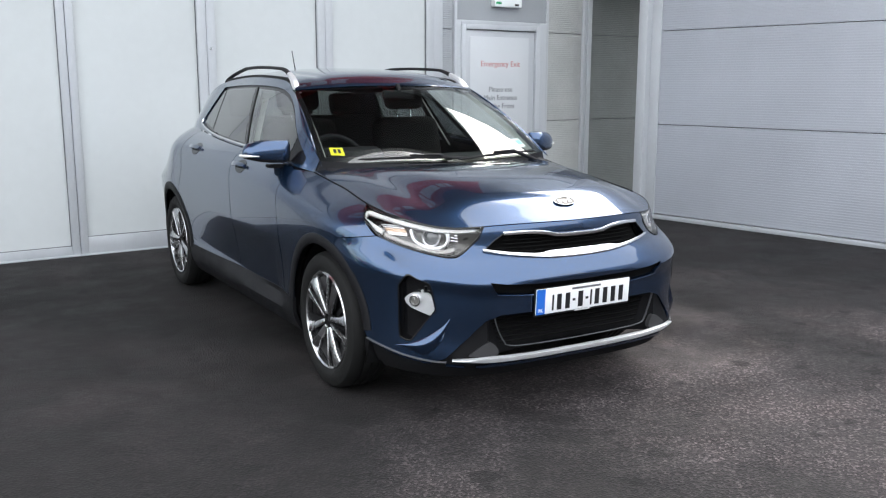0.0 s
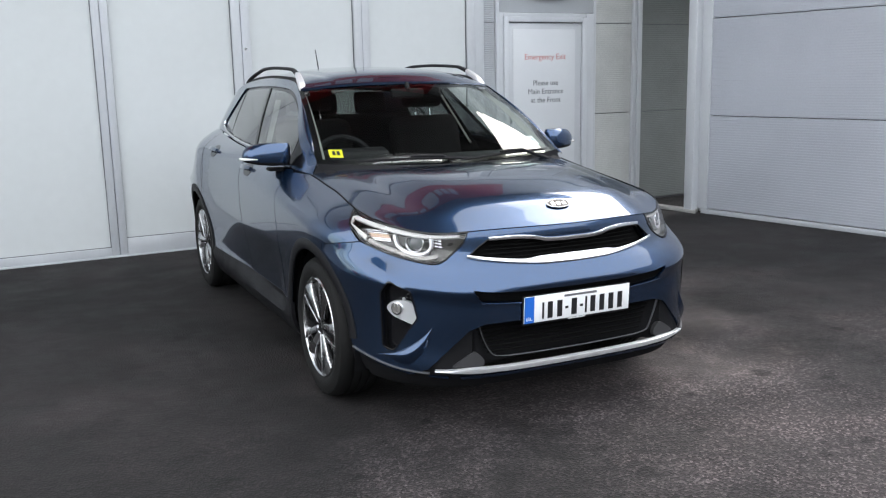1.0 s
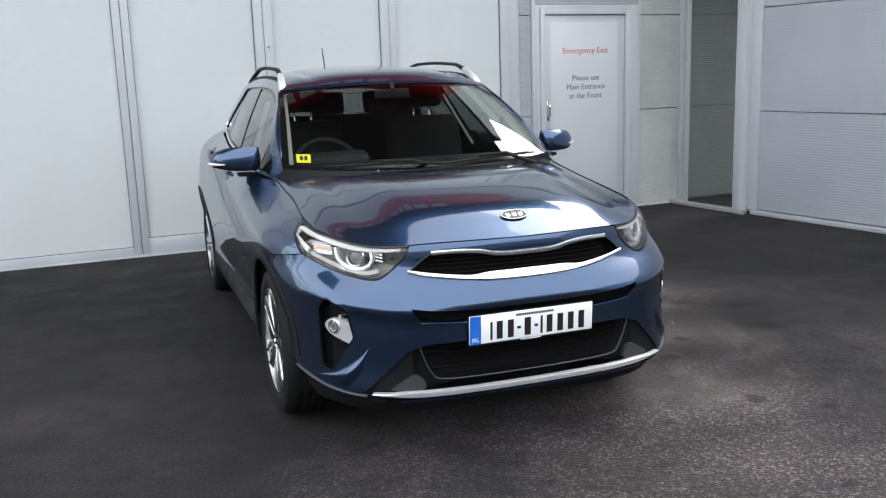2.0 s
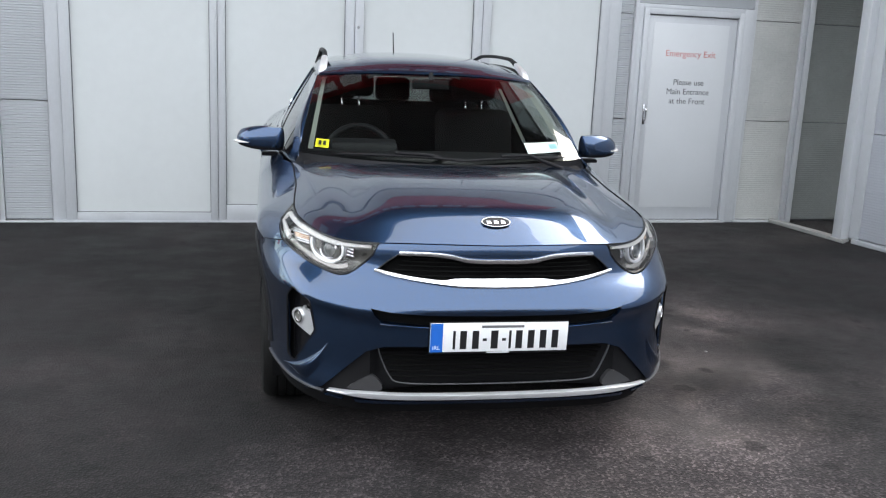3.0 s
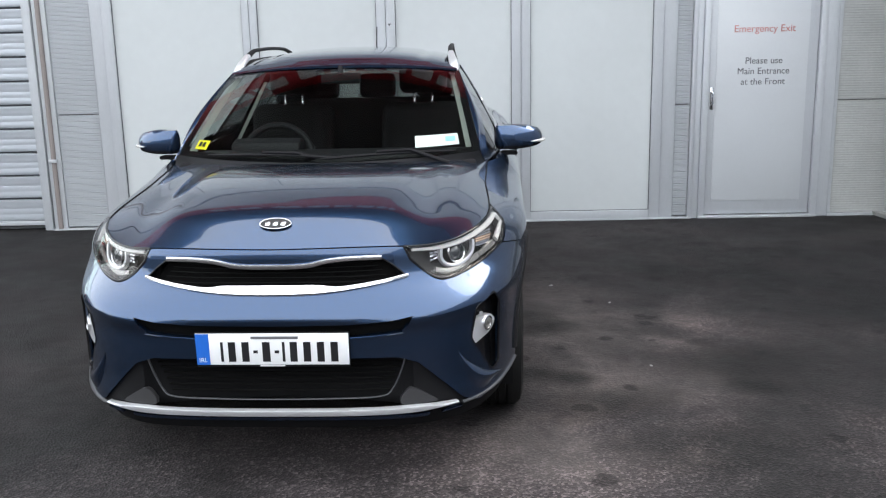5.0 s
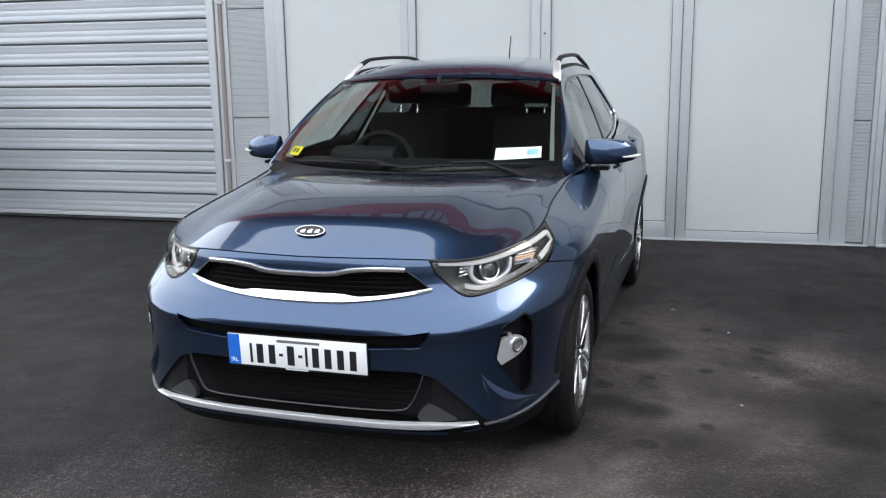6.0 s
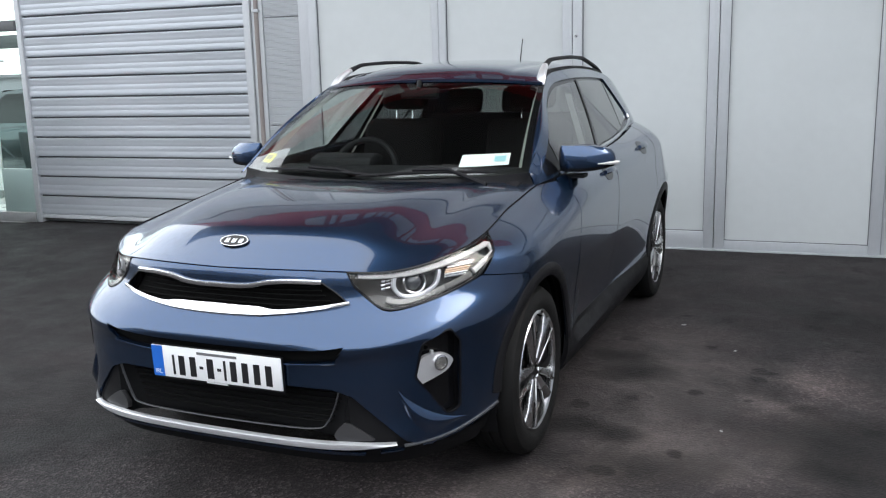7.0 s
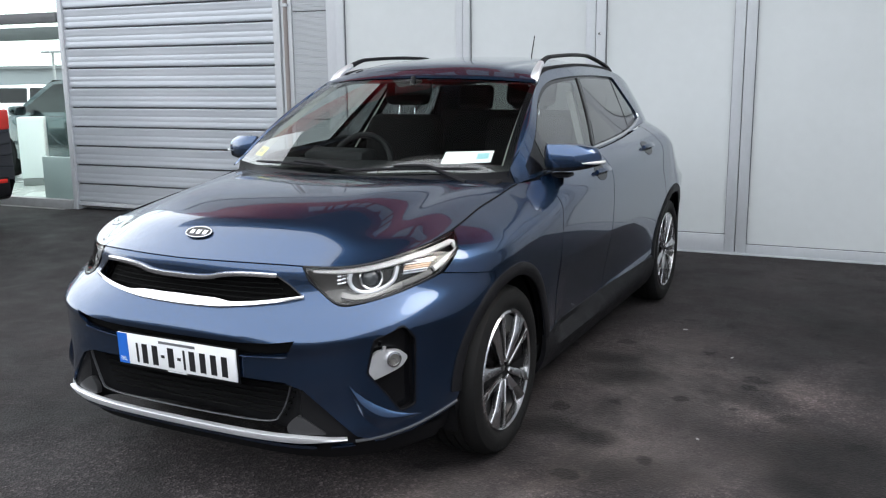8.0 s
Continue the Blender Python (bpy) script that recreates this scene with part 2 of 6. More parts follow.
INTAKE_BLACK = plain("matt_black_intake", (0.007, 0.007, 0.008), 0.5, vary=0.2, spec=0.14, bump=0.2, fine=300)
REDSIGN = plain("red_sign", (0.42, 0.016, 0.026), 0.35, vary=0.08, scale=1.0)
WHITESIGN = plain("white_sign_letters", (0.62, 0.62, 0.62), 0.4, vary=0.03)
SOFFIT = plain("dark_soffit", (0.16, 0.155, 0.152), 0.6, vary=0.1, scale=1.0)
CONCRETE = plain("pale_concrete", (0.30, 0.30, 0.29), 0.8, vary=0.15, scale=7, bump=0.4)
RED_TEXT = plain("red_lettering", (0.50, 0.20, 0.19), 0.5, vary=0.03)
GREY_TEXT = plain("grey_lettering", (0.13, 0.13, 0.14), 0.5, vary=0.03)

# ---- mesh tools ----


def link_mesh(name, bm, material, parent=None, label="", sharp=32):
    bmesh.ops.remove_doubles(bm, verts=bm.verts, dist=1e-5)
    for f in bm.faces:
        f.smooth = True
    for e in bm.edges:
        if len(e.link_faces) == 2 and e.calc_face_angle(0) > radians(sharp):
            e.smooth = False
    me = bpy.data.meshes.new(name)
    bm.to_mesh(me)
    bm.free()
    for m in material if isinstance(material, (list, tuple)) else (material,):
        me.materials.append(m)
    ob = new(name, me)
    if parent:
        ob.parent = parent
    if label:
        ob["label"] = label
    return ob


def part(name, bm, material, parent, label="", sharp=32):
    return link_mesh(name, bm, material, parent, label, sharp)


def thing(name, label, category, m=None, group="", kind=""):
    ob = new(name)
    if m is not None:
        ob.matrix_world = m
    return tagged(ob, label, category, group, kind)


def box(x0, x1, y0, y1, z0, z1, bevel=0.0, bm=None, seg=2):
    own = bmesh.new()
    bmesh.ops.create_cube(own, size=1)
    for v in own.verts:
        v.co = ((x0 + x1) / 2 + v.co.x * (x1 - x0), (y0 + y1) / 2 + v.co.y * (y1 - y0), (z0 + z1) / 2 + v.co.z * (z1 - z0))
    if bevel:
        bmesh.ops.bevel(own, geom=own.edges[:], offset=bevel, segments=seg, affect="EDGES", profile=0.5)
    return join(bm, own)


def join(bm, own):
    if bm is None:
        return own
    me = bpy.data.meshes.new("tmp")
    own.to_mesh(me)
    own.free()
    bm.from_mesh(me)
    bpy.data.meshes.remove(me)
    return bm


def placed(bm, m):
    bmesh.ops.transform(bm, matrix=m, verts=bm.verts)
    return bm


def lathe(profile, seg=48, axis="x", closed=True):
    """Turns (radius, along) points round an axis."""
    bm = bmesh.new()
    rings = []
    for r, a in profile:
        ring = []
        for k in range(seg):
            c, s = r * math.cos(2 * math.pi * k / seg), r * math.sin(2 * math.pi * k / seg)
            ring.append(bm.verts.new((a, c, s) if axis == "x" else (c, a, s) if axis == "y" else (c, s, a)))
        rings.append(ring)
    for a, b in zip(rings, rings[1:]):
        for k in range(seg):
            bm.faces.new((a[k], a[(k + 1) % seg], b[(k + 1) % seg], b[k]))
    if closed:
        bm.faces.new(rings[0][::-1])
        bm.faces.new(rings[-1])
    bmesh.ops.recalc_face_normals(bm, faces=bm.faces)
    return bm


def prism(points, depth, axis="y", at=0.0, bevel=0.0):
    """A flat outline given thickness. points: in the plane across the axis."""
    bm = bmesh.new()
    put = {"y": lambda a, b, d: (a, d, b), "x": lambda a, b, d: (d, a, b), "z": lambda a, b, d: (a, b, d)}[axis]
    front = [bm.verts.new(put(a, b, at)) for a, b in points]
    back = [bm.verts.new(put(a, b, at + depth)) for a, b in points]
    bm.faces.new(front)
    bm.faces.new(back[::-1])
    for k in range(len(points)):
        j = (k + 1) % len(points)
        bm.faces.new((front[k], back[k], back[j], front[j]))
    bmesh.ops.recalc_face_normals(bm, faces=bm.faces)
    if bevel:
        bmesh.ops.bevel(bm, geom=bm.edges[:], offset=bevel, segments=2, affect="EDGES", profile=0.5)
    return bm


def tube(path, radius, seg=8, flat=1.0):
    """A round bar along points; radius may be a list. flat squeezes it across the first normal."""
    bm = bmesh.new()
    pts = [Vector(p) for p in path]
    rings = []
    ref = Vector((0, 0, 1))
    for i, p in enumerate(pts):
        d = (pts[min(i + 1, len(pts) - 1)] - pts[max(i - 1, 0)]).normalized()
        a = d.cross(ref)
        if a.length < 1e-3:
            a = d.cross(Vector((1, 0, 0)))
        a.normalize()
        b = a.cross(d)
        r = radius[i] if isinstance(radius, (list, tuple)) else radius
        rings.append([bm.verts.new(p + r * (math.cos(2 * math.pi * k / seg) * a + flat * math.sin(2 * math.pi * k / seg) * b)) for k in range(seg)])
    for u, w in zip(rings, rings[1:]):
        for k in range(seg):
            bm.faces.new((u[k], u[(k + 1) % seg], w[(k + 1) % seg], w[k]))
    bm.faces.new(rings[0][::-1])
    bm.faces.new(rings[-1])
    bmesh.ops.recalc_face_normals(bm, faces=bm.faces)
    return bm


def sheet(fn, us, vs, flip=False):
    """A grid of fn(u, v)."""
    bm = bmesh.new()
    g = [[bm.verts.new(fn(u, v)) for v in vs] for u in us]
    for a, b in zip(g, g[1:]):
        for k in range(len(vs) - 1):
            q = (a[k], b[k], b[k + 1], a[k + 1])
            bm.faces.new(q[::-1] if flip else q)
    return bm


def span(a, b, n):
    return [a + (b - a) * k / n for k in range(n + 1)]


def letters(words, size, material, m, name="lettering", parent=None, depth=0.001, align="LEFT"):
    c = bpy.data.curves.new(name, "FONT")
    c.body, c.size, c.extrude, c.align_x = words, size, depth, align
    ob = bpy.data.objects.new(name, c)
    scene.collection.objects.link(ob)
    me = bpy.data.meshes.new_from_object(ob.evaluated_get(bpy.context.evaluated_depsgraph_get()))
    bpy.data.objects.remove(ob)
    me.materials.clear()
    me.materials.append(material)
    out = new(name, me)
    if parent:
        out.parent = parent
    out.matrix_local = m
    return out


# ---- ground and building ----
BLD = pose(0, 4.182, 0, 0, 0, 2.66)


def structure(name, bm, material, label, category, parent=None, m=BLD):
    ob = link_mesh(name, bm, material, parent)
    if parent is None:
        ob.matrix_world = m
        tagged(ob, label, category, kind="structure")
    return ob


ground = bmesh.new()
GROUND_EDGE = [(BLD @ Vector((u, -0.1, 0))).to_tuple() for u in (-60, -6.0)]
for q in (((-600, -600, 0), (600, -600, 0), (600, GROUND_EDGE[1][1], 0), GROUND_EDGE[1], GROUND_EDGE[0], (-600, GROUND_EDGE[0][1], 0)),
          (GROUND_EDGE[1], (600, GROUND_EDGE[1][1], 0), (600, 600, 0), (GROUND_EDGE[1][0], 600, 0)),
          ((-600, GROUND_EDGE[0][1], 0), GROUND_EDGE[0], (GROUND_EDGE[0][0], 600, 0), (-600, 600, 0))):
    ground.faces.new([ground.verts.new(v) for v in q])
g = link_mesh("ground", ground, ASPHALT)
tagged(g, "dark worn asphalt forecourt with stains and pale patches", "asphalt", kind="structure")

TOP = 3.25


def ribbed(u0, u1, z0, z1, pitch, depth, v=0.0):
    """A sheet with horizontal ribs."""
    bm = bmesh.new()
    rows = []
    n = max(1, round((z1 - z0) / pitch))
    for k in range(n):
        a = z0 + (z1 - z0) * k / n
        h = (z1 - z0) / n
        rows += [(a, v), (a + h * 0.42, v), (a + h * 0.55, v - depth), (a + h * 0.87, v - depth)]
    rows.append((z1, v))
    left = [bm.verts.new((u0, w, z)) for z, w in rows]
    right = [bm.verts.new((u1, w, z)) for z, w in rows]
    for k in range(len(rows) - 1):
        bm.faces.new((left[k], right[k], right[k + 1], left[k + 1]))
    return bm


# solid wall behind everything
wall = box(-5.91, 6.2, 0.09, 0.35, 0, 6.2)
structure("wall_back", wall, CLADDING, "grey metal clad wall of the showroom", "wall")


def cladding_strip(name, u0, u1, joints, pitch=0.021, depth=0.003, v=0.0, material=None):
    th = thing(name, "pale grey ribbed metal cladding strip between the windows", "cladding", BLD, kind="structure")
    for a, b in zip(joints, joints[1:]):
        body = box(u0, u1, v + 0.004, 0.088, a + 0.004, b - 0.004)
        part("panel", join(ribbed(u0 + 0.004, u1 - 0.004, a + 0.006, b - 0.006, pitch, depth, v), body), material or CLADDING, th, sharp=20)
    part("joint_backing", box(u0, u1, 0.05, 0.089, 0.0, joints[-1]), ALU_DARK, th)
    return th


JOINTS = (0.02, 1.012, 1.972, 2.932, 3.25)
cladding_strip("wall_cladding", -3.008, -2.64, (0.02, 1.012, 1.994, 3.25))
cladding_strip("wall_cladding", 2.363, 2.492, (0.02, 1.0, 1.972, 3.25))
cladding_strip("wall_cladding", 3.768, 4.265, JOINTS, 0.021, 0.0018, 0.0, CLADCREAM)
# greener cladding, with the recess's shade mixed into its darker colour
cladding_strip("wall_cladding", 4.38, 5.7, JOINTS, 0.021, 0.0018, 0.03, CLADGREY_SHADE)


def frame_bar(parent, u0, u1, z0, z1, v0=-0.03, v1=0.085, name="frame", material=None, bevel=0.003):
    return part(name, box(u0, u1, v0, v1, z0, z1, bevel), material or ALU, parent)


def window_unit(name, u0, u1, rail, leaf, left, right):
    """A tall white-backed window in an aluminium frame; leaf: a heavier door leaf in it. left, right: where its frame ends."""
    label = "white-backed glazed door leaf in a silver frame" if leaf else "tall white-backed fixed window in a silver frame"
    th = thing(name, label, "window", BLD, kind="structure")
    out = -0.036 if leaf else -0.030
    frame_bar(th, left, u0, 0.012, TOP, out, name="window_frame")
    frame_bar(th, u1, right, 0.012, TOP, out, name="window_frame")
    frame_bar(th, u0 + 0.0005, u1 - 0.0005, 0.012, rail, out + 0.003, name="bottom_rail")
    frame_bar(th, u0 + 0.0005, u1 - 0.0005, TOP - 0.06, TOP, out + 0.003, name="top_rail")
    for a, b, c, d in ((u0, u0 + 0.005, rail, TOP - 0.06), (u1 - 0.005, u1, rail, TOP - 0.06), (u0 + 0.005, u1 - 0.005, rail, rail + 0.005)):
        part("gasket", box(a, b, -0.012, 0.02, c, d), ALU_DARK, th)
    part("pane", box(u0 + 0.005, u1 - 0.005, 0.0, 0.012, rail + 0.005, TOP - 0.06), WINDOW_WHITE, th)
    return th


WINDOWS = ((-2.447, -1.345, 0.083, False, -2.53, -1.283), (-1.216, -0.203, 0.152, True, -1.278, -0.125), (-0.043, 0.945, 0.152, True, -0.120, 1.022), (1.105, 2.155, 0.083, False, 1.027, 2.24))
for k, w in enumerate(WINDOWS):
    window_unit(f"window_{k + 1}", *w)

trims = thing("trim", "silver anodised mullions and flashings of the window wall", "trim", BLD, kind="structure")
for a, b, v0 in ((-2.637, -2.534, -0.012), (2.244, 2.36, -0.012), (2.495, 2.529, -0.03), (4.268, 4.315, -0.03), (4.322, 4.377, -0.045),
                 (3.733, 3.765, -0.012), (-3.125, -3.011, -0.012)):
    frame_bar(trims, a, b, 0.0, TOP, v0, name="mullion")
part("sill", box(-3.13, -1.372, -0.05, 0.085, 0.0, 0.012, 0.002), ALU, trims)
part("sill", box(-1.37, 2.53, -0.05, 0.085, 0.0, 0.0118, 0.002), ALU, trims)
part("sill", box(3.735, 4.38, -0.04, 0.085, 0.0, 0.02, 0.002), ALU, trims)
part("lock", placed(lathe([(0.0, -0.045), (0.011, -0.045), (0.012, -0.036), (0.012, -0.02)], 16, "y"), pose(-0.09, 0, 1.72)), CHROME, trims)

# emergency exit door
door = thing("door_1", "white emergency exit door with a silver frame, closed", "door", BLD, kind="structure")
for a, b, c, d, v in ((2.532, 2.582, 0, 2.07, -0.02), (2.585, 2.638, 0, 2.03, -0.04), (3.571, 3.627, 0, 2.03, -0.04), (3.63, 3.73, 0, 2.07, -0.02)):
    frame_bar(door, a, b, c, d, v, name="door_frame")
frame_bar(door, 2.5825, 3.6295, 2.032, 2.07, -0.02, name="door_frame")
frame_bar(door, 2.6385, 3.5705, 1.978, 2.03, -0.04, name="door_frame")
leaf_bm = box(2.645, 3.564, -0.012, 0.04, 0.03, 1.972, 0.003)
leaf = part("door_leaf", leaf_bm, ALU, door)
part("door_gap", box(2.638, 3.571, 0.03, 0.06, 0.0, 1.978), ALU_DARK, door)
part("door_panel", box(2.70, 3.482, -0.018, -0.011, 0.15, 1.905, 0.002), DOOR_WHITE, door)
part("threshold", box(2.587, 3.625, -0.06, 0.03, 0.0, 0.022, 0.004), ALU, door)
hnd = tube([(2.672, -0.014, 1.10), (2.672, -0.055, 1.10), (2.672, -0.055, 1.09), (2.672, -0.055, 1.0), (2.672, -0.014, 0.99)], 0.009)
part("door_handle", join(box(2.658, 2.686, -0.02, -0.011, 0.95, 1.14, 0.004), hnd), CHROME, door, "chrome lever handle")
up = pose(0, 0, 0, 90)
letters("Emergency Exit", 0.084, RED_TEXT, pose(3.10, -0.0195, 1.60) @ up, "lettering", door, align="CENTER")
for k, (w, z) in enumerate((("Please use", 1.335), ("Main Entrance", 1.247), ("at the Front", 1.158))):
    letters(w, 0.078, GREY_TEXT, pose(3.105, -0.0195, z) @ up, "lettering", door, align="CENTER")
part("panel_above", box(2.532, 3.73, 0.0, 0.088, 2.075, TOP, 0.002), CLADDING, door)
sign = thing("exit_lamp", "white emergency exit light box above the door", "lamp", BLD)
part("body", box(2.975, 3.335, -0.075, 0.0, 2.215, 2.375, 0.012), PAPER, sign)
part("legend", box(2.99, 3.06, -0.0765, -0.073, 2.24, 2.265), plain("green_legend", (0.02, 0.3, 0.12), 0.4), sign)
part("legend", box(3.24, 3.29, -0.0765, -0.073, 2.23, 2.25), INK, sign)

# ribbed shutter wall, with its guide and the pipe beside it
shutter = thing("shutter", "galvanised horizontal plank shutter wall, closed", "shutter", BLD, kind="structure")
slat_me = None
rng = random.Random(4)
for k in range(16):
    z0 = 0.086 + 0.2045 * k
    prof = [(0.030, 0.0), (-0.004, 0.003), (-0.0075, 0.012), (-0.0065, 0.03), (-0.0058, 0.056), (-0.0053, 0.058), (-0.0053, 0.062), (-0.0057, 0.064), (-0.0056, 0.106), (-0.0051, 0.108), (-0.0051, 0.112), (-0.0058, 0.114), (-0.0060, 0.14), (-0.0075, 0.165), (-0.0095, 0.178), (-0.008, 0.187), (0.03, 0.191)]
    if slat_me is None:
        bm = bmesh.new()
        l = [bm.verts.new((-5.85, v, z)) for v, z in prof]
        r = [bm.verts.new((-3.207, v, z)) for v, z in prof]
        for i in range(len(prof) - 1):
            bm.faces.new((l[i], r[i], r[i + 1], l[i + 1]))
        slat = part("slat", bm, SHUTTER, shutter, sharp=25)
        slat_me = slat.data
    else:
        slat = new("slat", slat_me)
        slat.parent = shutter
    slat.location = (0, rng.uniform(-0.0012, 0.0012), z0)
    slat.rotation_euler = (rng.uniform(-0.004, 0.004), 0, rng.uniform(-0.0006, 0.0006))
part("backing", box(-5.85, -3.207, 0.028, 0.088, 0.03, TOP), ALU_DARK, shutter)
part("guide", box(-3.207, -3.135, -0.03, 0.088, 0, TOP, 0.004), ALU, shutter)
part("guide", box(-5.91, -5.85, -0.03, 0.088, 0, TOP, 0.004), ALU, shutter)
part("base_rail", box(-5.85, -3.207, -0.012, 0.028, 0.045, 0.084, 0.004), ALU, shutter)
pipe = thing("drain_pipe", "slim brown-grey downpipe beside the shutter", "pipe", BLD)
part("tube", tube([(-3.07, -0.02, 0.0), (-3.07, -0.02, TOP)], 0.021, 14), plain("brown_grey_pipe", (0.24, 0.21, 0.20), 0.5), pipe)
for z in (0.6, 2.04, 3.0):
    part("bracket", box(-3.105, -3.035, -0.046, 0.02, z, z + 0.03, 0.004), ALU, pipe)

# red fascia sign and dark overhang above the window wall
fascia = thing("fascia_sign", "red fascia board with white raised letters above the windows", "sign", BLD)
part("board", box(-5.9, 2.85, -0.14, 0.086, 4.42, 5.97, 0.01), REDSIGN, fascia)
x = -3.0
for w in (0.42, 0.12, 0.42, 0.0, 0.46, 0.42, 0.36, 0.42, 0.4, 0.36):
    if w:
        part("letter", box(x, x + w, -0.18, -0.1405, 4.98, 5.50, 0.02), WHITESIGN, fascia)
    x += w + 0.12
structure("wall_top", box(-5.91, 6.2, -0.03, 0.088, TOP + 0.002, 3.718), ALU, "silver flashing band above the windows", "trim")
structure("canopy", box(-6.1, 4.2, -2.6, 0.5, 6.0, 6.3, 0.02), SOFFIT, "dark flat overhang above the forecourt", "canopy")
structure("wall_sign", box(-5.91, 2.86, -0.12, 0.088, 3.722, 5.99), CLADDING, "plain grey cladding behind the fascia sign", "wall")
structure("wall_upper", box(2.87, 9.5, -0.03, 0.088, 3.905, 6.45), CLADDING, "plain grey cladding above the door and side wall", "wall")

# unseen wall added behind the viewer: closes the yard, darkens the bumper's low reflections
structure("wall_unseen", box(-70, 70, -27.2, -26.2, 0, 6.4), plain("plain_grey_sheet", (0.17, 0.175, 0.18), 0.7, vary=0.12, scale=0.3), "plain grey wall added unseen behind the viewer", "wall")

# side wall, running towards the viewer at a slight angle, with the gap beside it
SIDE = pose(4.385, 3.31, 0, 0, 0, -79.4)


def side_wall():
    th = thing("wall_side", "large grey ribbed metal panels of the side wall", "wall", SIDE, kind="structure")
    zs = (0.05, 1.0, 1.96, 2.92, 3.88)
    for a, b in zip(zs, zs[1:]):
        for u0, u1 in ((0.06, 5.2), (5.208, 12.0)):
            p = ribbed(u0, u1, a + 0.006, b - 0.006, 0.024, 0.0013, 0.0)
            part("panel", join(p, box(u0, u1, 0.003, 0.05, a + 0.004, b - 0.004)), CLADSIDE, th, sharp=15)
    part("backing", box(0.0, 12.0, 0.05, 0.3, 0, 3.9), ALU_DARK, th)
    part("base_strip", box(0.0, 12.0, -0.03, 0.05, 0.0, 0.045, 0.004), ALU, th)
    part("corner_trim", box(-0.13, 0.058, -0.012, 0.05, 0.046, 3.9, 0.004), ALU, th)
    return th


side_wall()
gap = thing("corner_post", "wide pale grey metal corner post beside a dark recess", "post", kind="structure")
part("post", placed(box(-0.055, 0.055, -0.055, 0.055, 0.0, 3.9, 0.01), pose(4.32, 3.41, 0, 0, 0, 10)), ALU, gap)
part("return", placed(box(0.0, 1.6, 0.0, 0.1, 0.0, 3.9), pose(4.47, 3.40, 0, 0, 0, 8)), CLADDING, gap)
part("vent", placed(box(0.0, 0.12, -0.01, 0.0, 1.71, 1.86), pose(4.48, 3.40, 0, 0, 0, 8)), BLACK, gap)
kerb = prism([(4.13, 4.35), (4.21, 4.36), (4.38, 3.37), (4.27, 3.29)], 0.035, "z", 0.0, 0.006)
structure("threshold_strip", kerb, CONCRETE, "pale concrete threshold strip on the asphalt", "kerb", m=Matrix())
# unseen panel, added only to keep sky light out of the recess
structure("recess_shade_panel", prism([(4.18, 4.36), (6.0, 4.44), (6.0, 3.66), (4.40, 3.44)], 0.1, "z", 2.62), SOFFIT, "unseen panel added over the recess beside the door to shade it", "soffit", m=Matrix())

# ---- the car: shape functions ----
# x across (plus: its left side), y from the front axle backwards, z up


def curve(xs, ys):
    """A smooth curve through points, as a function."""
    x, y = np.array(xs, float), np.array(ys, float)
    n = len(x)
    h = np.diff(x)
    a, r = np.eye(n), np.zeros(n)
    for i in range(1, n - 1):
        a[i, i - 1 : i + 2] = h[i - 1], 2 * (h[i - 1] + h[i]), h[i]
        r[i] = 6 * ((y[i + 1] - y[i]) / h[i] - (y[i] - y[i - 1]) / h[i - 1])
    m = np.linalg.solve(a, r)
    tx = np.linspace(x[0], x[-1], 500)
    i = np.clip(np.searchsorted(x, tx) - 1, 0, n - 2)
    t0, t1, hh = tx - x[i], x[i + 1] - tx, h[i]
    ty = (m[i] * t1**3 + m[i + 1] * t0**3) / (6 * hh) + (y[i] / hh - m[i] * hh / 6) * t1 + (y[i + 1] / hh - m[i + 1] * hh / 6) * t0
    return lambda v: float(np.interp(v, tx, ty))


FRONT = 1.15  # length along the skin from the nose to the front axle
REAR_Y = 3.0
TAIL = 0.60
nose = curve((0.18, 0.25, 0.29, 0.36, 0.45, 0.53, 0.575, 0.605, 0.64, 0.68, 0.715, 0.74, 0.80, 0.845, 0.90, 1.0), (0.78, 0.824, 0.834, 0.830, 0.833, 0.836, 0.845, 0.861, 0.850, 0.831, 0.8135, 0.8065, 0.8045, 0.796, 0.755, 0.70))
square = curve((0.18, 0.29, 0.40, 0.55, 0.60, 0.64, 0.68, 0.715, 0.75, 0.80, 0.85, 1.0), (4.9, 4.9, 4.8, 4.6, 4.35, 3.9, 3.25, 2.7, 2.45, 2.36, 2.25, 2.0))
flank = curve((0.18, 0.26, 0.34, 0.43, 0.52, 0.62, 0.72, 0.82, 0.90, 0.98, 1.08, 1.2), (0.82, 0.862, 0.871, 0.870, 0.872, 0.880, 0.887, 0.890, 0.887, 0.878, 0.858, 0.83))
crest = curve((0.0, 0.35, 0.52, 0.72, 0.92, 1.15, 1.35, 1.55, 1.75, 1.95, 2.35, 2.75, 3.10, 3.47, 3.75, 3.95, 4.75), (0.846, 0.840, 0.832, 0.862, 0.892, 0.930, 0.958, 0.987, 1.012, 1.030, 1.055, 1.073, 1.09, 1.115, 1.12, 1.09, 1.0))
crest_in = curve((0.0, 0.3, 0.5, 0.75, 0.95, 1.15, 1.35, 1.5, 1.58, 1.66, 1.80, 2.0, 2.35, 2.75, 3.10, 3.47, 3.75, 4.75), (0.01, 0.012, 0.02, 0.06, 0.125, 0.162, 0.158, 0.152, 0.14, 0.115, 0.084, 0.074, 0.072, 0.074, 0.095, 0.12, 0.13, 0.06))
